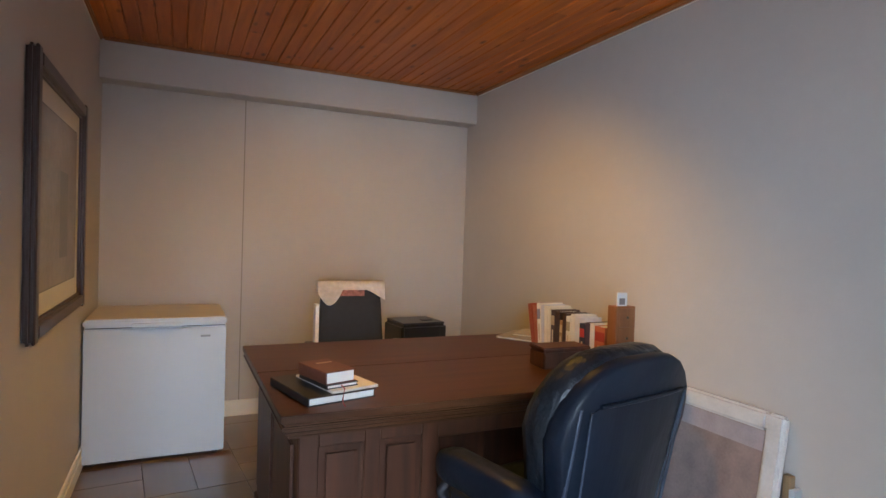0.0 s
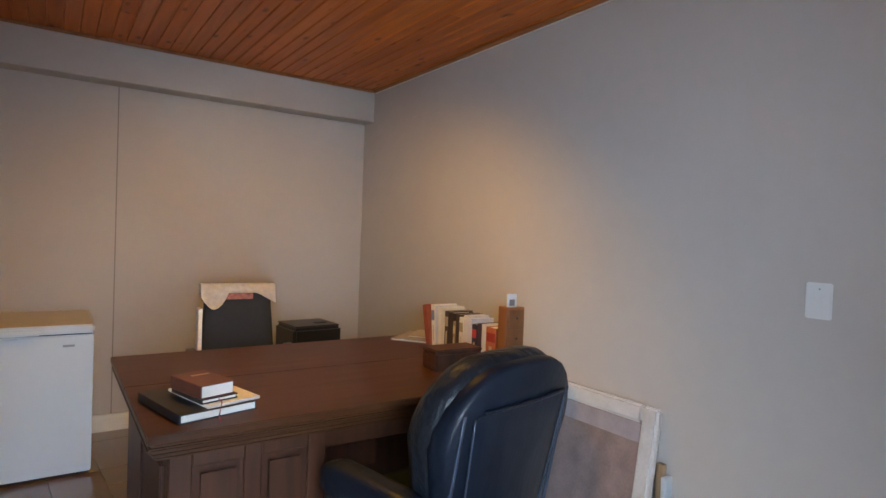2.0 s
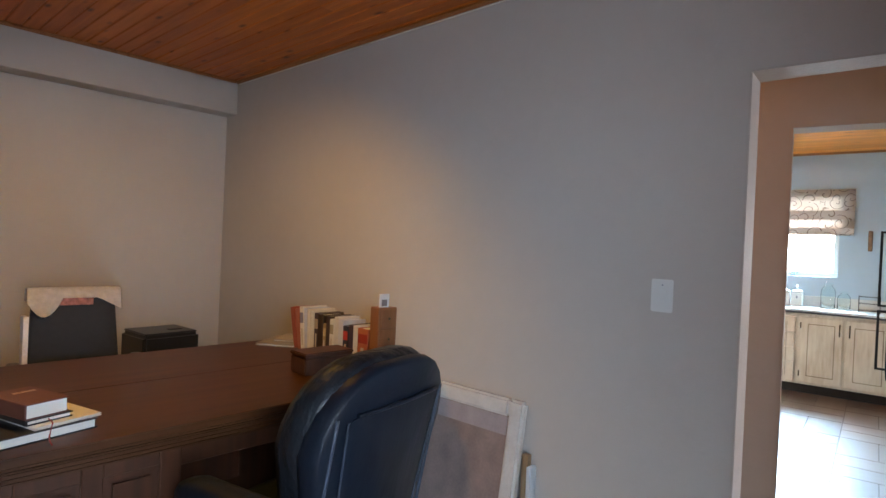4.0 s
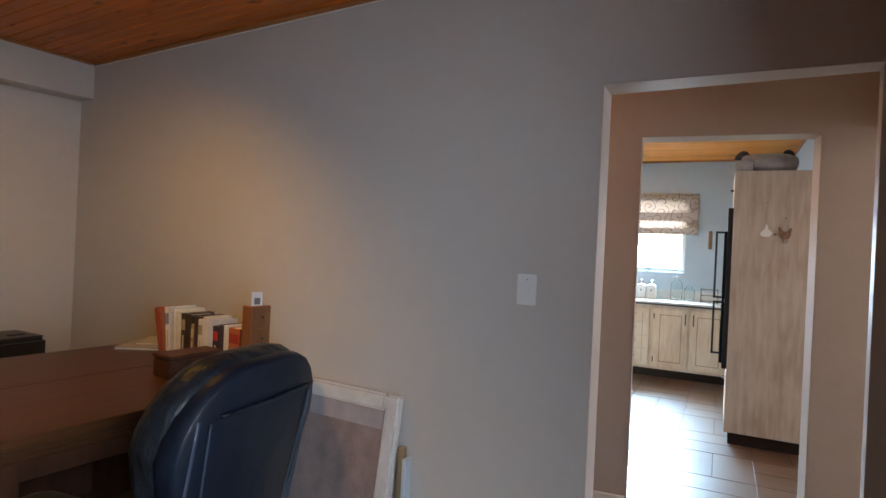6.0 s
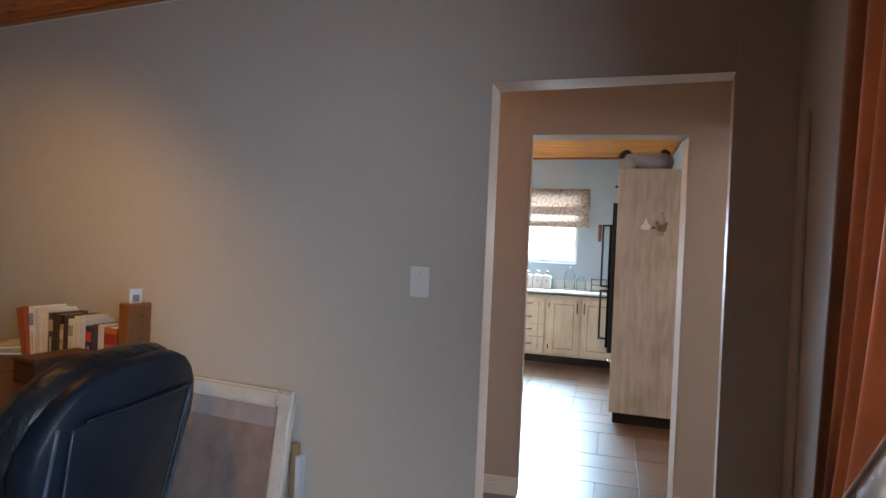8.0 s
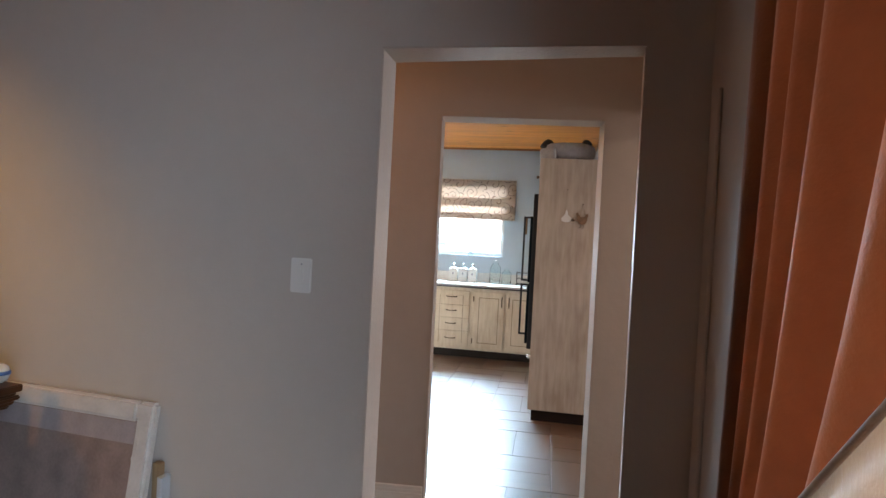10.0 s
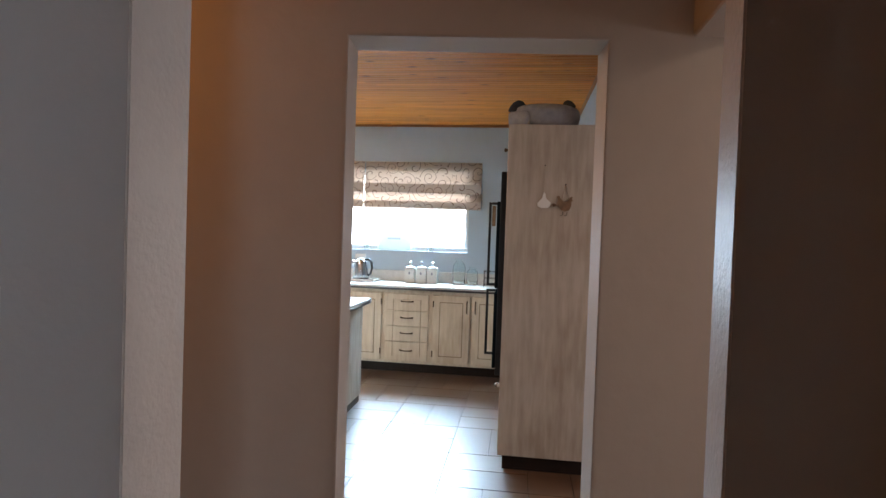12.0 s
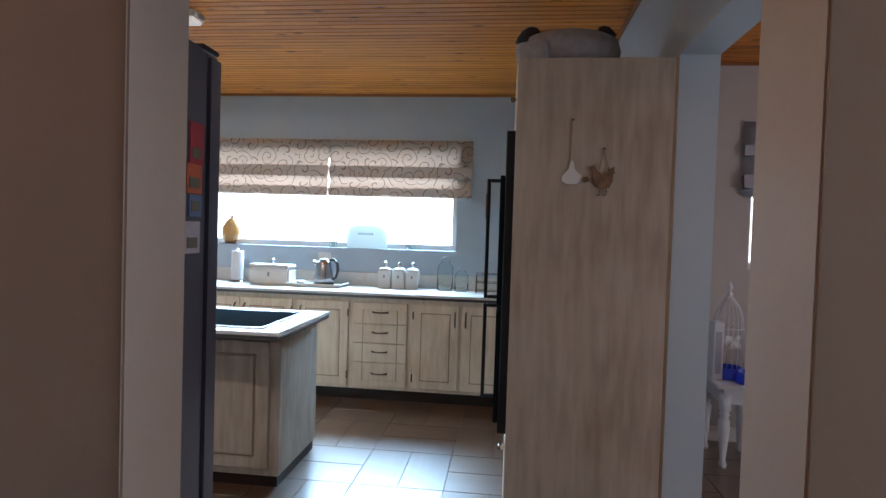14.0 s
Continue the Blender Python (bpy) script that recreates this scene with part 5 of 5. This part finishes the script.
def fridge():
    t = thing("refrigerator", pose(5.52, 1.30, 0), "tall dark metallic refrigerator with magnets on its side", "refrigerator")
    w, d, h = 0.35, 0.68, 1.775
    part("body", boxes((0, 0.275, 0, d, 0.03, h), bev=0.012, seg=2), DARK_STEEL, t)
    for z0, z1 in ((0.06, 0.62), (0.635, h - 0.004)):
        dr = part("door", boxes((0.282, 0.345, 0.003, d - 0.003, z0, z1), bev=0.010, seg=2), DARK_STEEL, t)
        part("handle", tube([(0.345, 0.06, z0 + 0.08 if z0 > 0.3 else z1 - 0.2), (0.385, 0.06, z0 + 0.1 if z0 > 0.3 else z1 - 0.18), (0.385, 0.06, z0 + 0.45 if z0 > 0.3 else z1 - 0.06), (0.345, 0.06, z0 + 0.47 if z0 > 0.3 else z1 - 0.04)], 0.010, 8), BLACK, dr)
    part("hinge_cap", boxes((0.27, 0.34, 0.01, 0.06, h, h + 0.012), bev=0.003), BLACK, t)
    for nm, z0, z1, x0, x1, c, lab in (("magnet", 1.51, 1.60, 0.20, 0.255, (0.35, 0.03, 0.04), "red paper magnet"), ("magnet", 1.445, 1.51, 0.19, 0.25, (0.50, 0.10, 0.03), "orange flower magnet"),
                                      ("magnet", 1.395, 1.442, 0.20, 0.25, (0.10, 0.16, 0.30), "blue and yellow magnet"), ("photo", 1.315, 1.385, 0.185, 0.245, (0.42, 0.38, 0.42), "small pale photo print")):
        q = part(nm, boxes((x0, x1, -0.003, 0.0, z0, z1), bev=0.001), cover_mat(c), t, lab)
        part("print_bar", boxes((x0 + 0.008, x1 - 0.012, -0.0042, -0.003, z0 + 0.012, z0 + 0.035)), cover_mat((0.13, 0.12, 0.08)), q)
    part("foot", boxes((0.02, 0.19, 0.03, d - 0.03, 0, 0.03)), BLACK, t)


fridge()


def roman_blind(name, m, w, h, folds, material, label, folded, scallop=0.0):
    """A pulled-up roman blind in its own axes: x along, y into the room, z down from the head rail."""
    t = thing(name, m, label, "blind")
    prof = [(0.012, 0.0)]
    z = 0.0
    for i, q in enumerate(folds):
        prof += [(0.014, -(z + q * 0.35)), (0.024 + 0.006 * i, -(z + q * 0.8)), (0.034 + 0.006 * i, -(z + q * 0.97)), (0.012, -(z + q))]
        z += q
    bm = bmesh.new()
    n = 26
    g = {}
    rr = random.Random(2)
    for i in range(n + 1):
        sag = 0.004 * math.sin(i * 0.9) + rr.uniform(-0.002, 0.002)
        for k, (y, zz) in enumerate(prof):
            g[i, k] = bm.verts.new((w * i / n, y, zz + sag * (k / len(prof))))
    for i in range(n):
        for k in range(len(prof) - 1):
            f = bm.faces.new((g[i, k], g[i + 1, k], g[i + 1, k + 1], g[i, k + 1]))
            f.smooth = True
    bmesh.ops.solidify(bm, geom=list(bm.faces), thickness=0.003)
    part("cloth", bm, material, t)
    part("head_rail", boxes((0, w, 0.0, 0.012, -0.03, 0.004)), SWITCH, t)
    top = 0.0
    for i, q in enumerate(folds):
        if i % 2:
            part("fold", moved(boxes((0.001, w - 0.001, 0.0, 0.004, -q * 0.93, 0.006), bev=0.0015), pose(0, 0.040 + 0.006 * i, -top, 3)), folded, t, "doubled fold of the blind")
        top += q
    if scallop:
        bm, g, n = bmesh.new(), {}, 60
        for i in range(n + 1):
            x = w * i / n
            for k in range(3):
                g[i, k] = bm.verts.new((x, 0.014 + 0.008 * k * math.sin(9 * x), -z - k * (0.030 + 0.055 * (1 - abs(math.sin(math.pi * x / scallop)))) / 2))
        for i in range(n):
            for k in range(2):
                bm.faces.new((g[i, k], g[i + 1, k], g[i + 1, k + 1], g[i, k + 1])).smooth = True
        bmesh.ops.solidify(bm, geom=list(bm.faces), thickness=0.003)
        part("hem", bm, folded, t, "sagging scalloped hem")
    part("bottom_bar", boxes((0, w, 0.006, 0.018, -z - 0.008, -z + 0.004), bev=0.002), material, t)
    return t


BZ, BB = 2.192, 0.50
roman_blind("roman_blind", pose(XK - 0.003, 2.247, BZ, 0, 0, 90) @ pose(0, 0, 0, 0, 0, 0), 1.10, BB, (0.245, 0.10, 0.095, 0.06), BLIND, "cream scroll-print roman blind, half raised", BLIND_FOLD_DIM)
roman_blind("roman_blind", pose(XK - 0.003, 0.945, BZ, 0, 0, 90), 1.29, BB, (0.245, 0.10, 0.095, 0.06), BLIND, "cream scroll-print roman blind, half raised", BLIND_FOLD_DIM)
roman_blind("roman_blind", pose(XK - 0.003, 3.36, BZ, 0, 0, 90), 0.85, BB, (0.245, 0.10, 0.095, 0.06), BLIND, "cream scroll-print roman blind, half raised", BLIND_FOLD_DIM)
roman_blind("roman_blind", pose(XD - 0.003, -3.2, 2.20, 0, 0, 90), 2.25, 0.46, (0.17, 0.07, 0.13, 0.09), BLIND_GREY, "grey striped roman blind with a sagging hem", BLIND_GREY, 0.42)

ZW = 0.882


def canister(y, label):
    t = thing("canister", pose(9.47, y, ZW, 0, 0, 90), label, "canister", "set of kitchen canisters")
    part("body", boxes((-0.054, 0.054, -0.054, 0.054, 0, 0.152), bev=0.008, seg=3), CERAMIC, t)
    part("rim", boxes((-0.056, 0.056, -0.056, 0.056, 0.146, 0.158), bev=0.005, seg=2), CERAMIC, t)
    lid = part("lid", lathe([(0.053, 0.158), (0.053, 0.166), (0.040, 0.177), (0.014, 0.183), (0.010, 0.190)], 24), CERAMIC, t)
    part("knob", lathe([(0.006, 0.188), (0.014, 0.198), (0.019, 0.211), (0.014, 0.225), (0.005, 0.232)], 16), STEEL, lid, "metal knob")
    part("emblem", moved(lathe([(0.003, 0), (0.014, 0.001), (0.012, 0.003)], 16, (0, 0, 0), (0.7, 1.2)), pose(0, 0.0525, 0.105, -90)), ENAMEL_GREY, t, "small grey oval emblem")


for y in (1.672, 1.548, 1.428):
    canister(y, "square white ceramic canister with lid and metal knob")


def jar(y, r, h):
    t = thing("glass_jar", pose(9.45, y, ZW), "clear glass storage jar with glass lid", "jar")
    part("body", lathe([(r * 0.92, 0), (r, 0.01), (r, h * 0.62), (r * 0.9, h * 0.72), (r * 0.55, h * 0.82), (r * 0.55, h * 0.86), (r * 0.5, h * 0.86), (r * 0.5, h * 0.82), (r * 0.85, h * 0.71), (r * 0.95, h * 0.61), (r * 0.95, 0.016), (r * 0.2, 0.014)], 28), CLEAR, t).visible_shadow = False
    part("lid", lathe([(r * 0.56, h * 0.862), (r * 0.64, h * 0.88), (r * 0.62, h * 0.95), (r * 0.3, h * 0.985), (r * 0.1, h)], 24), CLEAR, t).visible_shadow = False


jar(1.142, 0.068, 0.295)
jar(1.000, 0.060, 0.205)


def kettle():
    tr = thing("tray", pose(9.40, 2.255, ZW), "white rectangular serving tray on the worktop", "tray")
    part("base", boxes((-0.13, 0.13, -0.225, 0.225, 0.0, 0.014), bev=0.006, seg=2), CERAMIC, tr)
    part("rim", boxes((-0.145, -0.13, -0.24, 0.24, 0.006, 0.030), (0.13, 0.145, -0.24, 0.24, 0.006, 0.030), (-0.13, 0.13, -0.24, -0.225, 0.006, 0.030), (-0.13, 0.13, 0.225, 0.24, 0.006, 0.030), bev=0.004), CERAMIC, tr)
    t = thing("kettle", pose(9.40, 2.20, ZW + 0.014), "brushed steel electric kettle with black handle", "kettle")
    part("base", lathe([(0.085, 0), (0.088, 0.018), (0.080, 0.022)], 28), BLACK, t)
    part("body", lathe([(0.084, 0.022), (0.086, 0.03), (0.079, 0.10), (0.066, 0.17), (0.056, 0.205), (0.050, 0.21)], 32), STEEL, t)
    part("lid", lathe([(0.050, 0.21), (0.044, 0.222), (0.018, 0.230), (0.006, 0.232)], 24), BLACK, t)
    part("spout", moved(lathe([(0.026, 0), (0.020, 0.04), (0.012, 0.055)], 14), pose(0, 0.058, 0.165, -50)), STEEL, t)
    part("handle", tube([(0, -0.045, 0.215), (0, -0.085, 0.222), (0, -0.115, 0.19), (0, -0.122, 0.13), (0, -0.108, 0.07), (0, -0.084, 0.045)], [0.012, 0.014, 0.015, 0.014, 0.012, 0.010], 10), BLACK, t, "curved black handle")
    s = thing("dish", pose(9.37, 2.40, ZW + 0.014), "small white dish on the tray", "dish")
    part("bowl", lathe([(0.025, 0), (0.035, 0.02), (0.036, 0.03), (0.03, 0.028), (0.01, 0.01)], 18), CERAMIC, s)


kettle()


def bread_bin():
    t = thing("bread_bin", pose(9.40, 2.665, ZW), "white lidded bread bin with a metal knob", "bread bin")
    part("body", boxes((-0.10, 0.10, -0.178, 0.178, 0, 0.145), bev=0.014, seg=3), CERAMIC, t)
    lid = part("lid", boxes((-0.104, 0.104, -0.184, 0.184, 0.146, 0.176), bev=0.014, seg=3), CERAMIC, t)
    part("knob", lathe([(0.008, 0.176), (0.006, 0.19), (0.018, 0.21), (0.010, 0.225)], 16), STEEL, lid, "metal knob")
    part("emblem", boxes((-0.103, -0.100, -0.010, 0.010, 0.075, 0.110), bev=0.001), ENAMEL_GREY, t, "small grey emblem")
    t = thing("paper_towel", pose(9.45, 3.02, ZW), "white paper towel roll on a steel stand", "paper towel")
    part("stand", lathe([(0.075, 0), (0.075, 0.012), (0.012, 0.016), (0.008, 0.30)], 24), STEEL, t)
    part("roll", lathe([(0.05, 0.02), (0.052, 0.03), (0.052, 0.27), (0.05, 0.28)], 28), mat("kitchen_paper", (0.75, 0.76, 0.78), 0.95, vary=0.04, bump=0.3), t)


bread_bin()


# planter paled and made see-through, so window glare is in its material
GLARE_PALE = see_through(mat("glare_paled_glaze", (0.64, 0.68, 0.67), 0.3, vary=0.03), 0.5)


def small_kitchen():
    t = thing("wall_socket", pose(XK, 2.27, 1.075, 0, 0, 90), "white wall socket above the worktop", "socket")
    part("plate", boxes((-0.06, 0.06, 0.0, 0.009, 0, 0.09), bev=0.003), SWITCH, t)
    part("switch", boxes((-0.03, -0.01, 0.009, 0.014, 0.055, 0.075), bev=0.002), SWITCH, t)
    # on the sill
    zs = KW[2] + 0.001
    t = thing("hen_ornament", pose(XK + 0.07, 3.21, zs), "yellow and rust painted hen ornament on the sill", "ornament")
    part("base", boxes((-0.05, 0.05, -0.09, 0.09, 0, 0.010), bev=0.003), WIRE, t)
    part("body", lathe([(0.05, 0.01), (0.075, 0.05), (0.088, 0.11), (0.080, 0.16), (0.055, 0.20), (0.038, 0.225), (0.02, 0.24)], 24, (0, 0, 0), (0.6, 1.0)), mat("yellow_glaze", (0.42, 0.20, 0.06), 0.4, vary=0.4, scale=14), t)
    part("comb", moved(lathe([(0.01, 0), (0.02, 0.02), (0.006, 0.045)], 10), pose(0, -0.01, 0.235)), RUSTY, t)
    t = thing("planter", pose(XK + 0.075, 1.90, zs), "large lettered planter on the sill, paled for window glare", "planter")
    part("pot", lathe([(0.056, 0), (0.064, 0.01), (0.067, 0.09), (0.064, 0.15), (0.055, 0.195), (0.040, 0.222), (0.015, 0.236)], 32, (0, 0, 0), (0.9, 2.9)), GLARE_PALE, t)
    for i in range(7):
        part("letter_bar", boxes((-0.0625, -0.0605, -0.07 + 0.021 * i, -0.057 + 0.021 * i, 0.12, 0.14)), ENAMEL_GREY, t, "grey lettering")
    lf = mat("pale_green_leaf", (0.10, 0.16, 0.06), 0.5, vary=0.3)
    for k, (y, n) in enumerate(((1.50, 16), (2.22, 16))):
        t = thing("sill_plant", pose(XK + 0.08, y, zs), "small green plant in a clear glass on the sill", "plant")
        part("glass", lathe([(0.03, 0), (0.034, 0.05), (0.031, 0.05), (0.028, 0.006)], 18), CLEAR, t)
        bm = bmesh.new()
        rr = random.Random(k)
        for i in range(n):
            a, r, z = rr.uniform(0, 6.28), rr.uniform(0.01, 0.06), rr.uniform(0.04, 0.12)
            box(bm, -0.012, 0.012, -0.006, 0.006, -0.001, 0.001, m=pose(r * 0.6 * math.cos(a), r * math.sin(a), z, rr.uniform(-50, 50), rr.uniform(-50, 50), math.degrees(a)))
        part("leaves", bm, lf, t)
    t = thing("wire_rack", pose(9.42, 0.78, ZW), "small black wire rack on the worktop", "rack")
    for z in (0.02, 0.09, 0.16):
        part("hoop", tube([(-0.07, -0.09, z), (0.07, -0.09, z), (0.07, 0.09, z), (-0.07, 0.09, z), (-0.07, -0.09, z)], 0.003, 6), WIRE, t)
    for x, y in ((-0.07, -0.09), (0.07, -0.09), (0.07, 0.09), (-0.07, 0.09)):
        part("upright", tube([(x, y, 0.0), (x, y, 0.17)], 0.003, 6), WIRE, t)
    # the second batten is added, unseen, to go with the nearer fill lamp
    for fx, fy in ((7.70, 2.42), (6.15, 2.0)):
        t = thing("ceiling_light", pose(fx, fy, ZC - 0.06), "white fluorescent batten light, the second added as fill", "ceiling light", "kitchen ceiling lights")
        part("housing", boxes((-0.06, 0.06, 0.0, 1.2, 0.022, 0.06), bev=0.006), SWITCH, t)
        part("diffuser", boxes((-0.05, 0.05, 0.01, 1.19, 0.0, 0.0215), bev=0.008, seg=2), LAMP_WHITE, t, "glowing diffuser")
    t = thing("wall_hook", pose(XK, 0.80, 1.52, 0, 0, 90), "dark metal key hook ornament on the wall", "ornament")
    part("plate", boxes((-0.02, 0.02, 0.0, 0.012, 0, 0.22), bev=0.006), RUSTY, t)


small_kitchen()

# ---- dining room ----


def turned_leg(h, r=0.035):
    return [(r * 0.55, 0), (r * 0.75, 0.02), (r * 0.45, 0.05), (r * 0.7, h * 0.3), (r, h * 0.62), (r * 0.6, h * 0.68), (r * 0.95, h * 0.71), (r * 0.6, h * 0.74), (r, h * 0.78), (r, h)]


def table(name, x0, x1, y0, y1, h, label, top_label):
    t = thing(name, pose(0, 0, 0), label, "table")
    part("tabletop", boxes((x0, x1, y0, y1, h - 0.025, h), bev=0.006, seg=2), WHITEWOOD, t, top_label)
    part("apron", boxes((x0 + 0.05, x1 - 0.05, y0 + 0.05, y1 - 0.05, h - 0.125, h - 0.0255), bev=0.003), WHITEWOOD, t)
    for x in (x0 + 0.07, x1 - 0.07):
        for y in (y0 + 0.07, y1 - 0.07):
            part("leg", lathe(turned_leg(h - 0.06), 18, (x, y, 0)), WHITEWOOD, t)


table("pet_table", 8.12, 8.58, -1.02, -0.66, 0.52, "low white painted table with turned legs", "white worn tabletop")

def console():
    t = thing("console_table", pose(8.20, -1.42, 0, 0, 0, 151), "white painted console table with turned legs", "table")
    L, d, h = 0.69, 0.25, 0.745
    part("tabletop", boxes((0, L, -d, 0, h - 0.025, h), bev=0.006, seg=2), WHITEWOOD, t, "glossy white tabletop")
    part("apron", boxes((0.04, L - 0.04, -d + 0.03, -0.03, h - 0.125, h - 0.0255), bev=0.003), WHITEWOOD, t)
    for x in (0.06, L - 0.06):
        for y in (-d + 0.05, -0.05):
            part("leg", lathe(turned_leg(h - 0.06), 18, (x, y, 0)), WHITEWOOD, t)


console()


def pet_things():
    z = 0.52
    for x, y, r in ((8.35, -0.80, 0.095), (8.21, -0.88, 0.085)):
        t = thing("pet_bowl", pose(x, y, z), "round blue plastic pet bowl on the table", "pet bowl", "blue bowls on the table")
        part("bowl", lathe([(r * 1.0, 0), (r * 1.02, 0.01), (r * 0.86, 0.068), (r * 0.82, 0.07), (r * 0.72, 0.02), (r * 0.1, 0.015)], 32), BLUE, t)
    t = thing("bird_cage", pose(8.46, -0.83, z + 0.0), "white wire ornamental bird cage on the table", "bird cage")
    part("base", lathe([(0.095, 0), (0.10, 0.006), (0.10, 0.03), (0.09, 0.034)], 28), WHITEWOOD, t)
    for i in range(18):
        a = 2 * math.pi * i / 18
        pts = [(0.09, 0.03), (0.09, 0.30), (0.082, 0.38), (0.062, 0.44), (0.032, 0.485), (0.006, 0.51)]
        part("wire", tube([(r * math.cos(a), r * math.sin(a), q) for r, q in pts], 0.0028, 5), WHITEWOOD, t)
    part("finial", lathe([(0.012, 0.50), (0.02, 0.52), (0.006, 0.535), (0.016, 0.56), (0.004, 0.60)], 12), WHITEWOOD, t)
    part("hoop", tube([(0.091 * math.cos(0.35 * i), 0.091 * math.sin(0.35 * i), 0.30) for i in range(19)], 0.003, 5), WHITEWOOD, t)
    for i in range(9):
        part("petal", moved(cushion(0.04, 0.012, 0.03, 0.005, 3), pose(-0.10, -0.03 + 0.02 * (i % 4), 0.18 + 0.03 * (i // 3), 20 * i, 15 * i, 35 * i)), CERAMIC, t, "white cloth flower petal")
    t = thing("white_box", pose(8.30, -0.70, z), "narrow white painted wooden lantern on the table", "lantern")
    part("frame", boxes((-0.05, 0.05, -0.03, 0.03, 0, 0.36), bev=0.004), WHITEWOOD, t)
    part("opening", boxes((-0.0515, -0.049, -0.018, 0.018, 0.04, 0.30)), BLIND_GREY, t)
    t = thing("key_rack", pose(XD, -1.03, 1.70, 0, 0, 90), "dark wall ornament beside the window", "ornament")
    part("plate", boxes((-0.02, 0.02, 0.0, 0.015, 0, 0.37), bev=0.004), DARKWOOD, t)
    t = thing("carved_chair", pose(8.42, -2.40, 0), "dark carved wooden seat with a cabriole leg", "chair")
    part("seat", moved(cushion(0.5, 0.62, 0.16, 0.05), pose(-0.02, -0.15, 0.36)), DARKWOOD, t)
    for x, y in ((-0.2, 0.12), (0.18, 0.12), (-0.2, -0.42), (0.18, -0.42)):
        s = 1 if y > 0 else -1
        part("leg", tube([(x, y - 0.03 * s, 0.40), (x, y + 0.035 * s, 0.33), (x, y + 0.02 * s, 0.2), (x, y - 0.01 * s, 0.07), (x, y + 0.02 * s, 0.025), (x, y + 0.06 * s, 0.018)], [0.06, 0.055, 0.032, 0.022, 0.028, 0.018], 10), DARKWOOD, t)
    part("backrest", slab(round_outline(0.5, 0.5, 0.5, 0.95, 0.1), 0.05, 0.02, lambda x, z: 0.0), DARKWOOD, t).matrix_local = pose(0.0, -0.46, 0)


pet_things()

# ---- floor tiles: pairs of wood-look tiles laid in basket weave ----


def tile_mesh(name, w, d, material):
    bm = boxes((0.0015, w - 0.0015, 0.0015, d - 0.0015, -0.006, 0.0))
    top = [e for e in bm.edges if all(v.co.z > -0.001 for v in e.verts)]
    bmesh.ops.bevel(bm, geom=top, offset=0.0022, segments=1, affect="EDGES")
    me = bpy.data.meshes.new(name)
    bm.to_mesh(me)
    bm.free()
    me.materials.append(material)
    return me


floor_ob = bpy.data.objects["floor"]
TX = tile_mesh("tile_x", 0.5, 0.25, TILE)
TY = tile_mesh("tile_y", 0.25, 0.5, TILE_Y)
rest = {"x": bmesh.new(), "y": bmesh.new()}
near = 0
for i in range(-9, 9):
    for k in range(-10, 11):
        x, y = 5.567 + 0.5 * i, 0.915 + 0.5 * k
        if not (0.95 < x < 9.5 and -4.1 < y < 5.9):
            continue
        across = (i + k) % 2 == 1
        close = 5.0 < x < 8.9 and -0.7 < y < 2.0 or 4.0 < x < 8.7 and -3.0 < y < -0.5 or 1.0 < x < 3.1 and 2.8 < y < 5.2
        for s in range(2):
            p = (x + 0.25 * s, y) if across else (x, y + 0.25 * s)
            if close and near < 290:
                ob = new("tile", TY if across else TX)
                ob.parent = floor_ob
                ob.location = (p[0], p[1], 0)
                near += 1
            else:
                w, d = (0.25, 0.5) if across else (0.5, 0.25)
                box(rest["y" if across else "x"], p[0] + 0.0015, p[0] + w - 0.0015, p[1] + 0.0015, p[1] + d - 0.0015, -0.006, 0.0)
for key, mt in (("x", wood("wood_look_tile_rest", (0.145, 0.076, 0.040), (0.060, 0.031, 0.018), "x", 0.30, 14, spread=0.5, bump=0.08, spec=1.0, coat=0.8)),
                ("y", wood("wood_look_tile_rest_across", (0.145, 0.076, 0.040), (0.060, 0.031, 0.018), "y", 0.30, 14, spread=0.5, bump=0.08, spec=1.0, coat=0.8))):
    tagged(part("tile_field", rest[key], mt, floor_ob), kind="stuff")
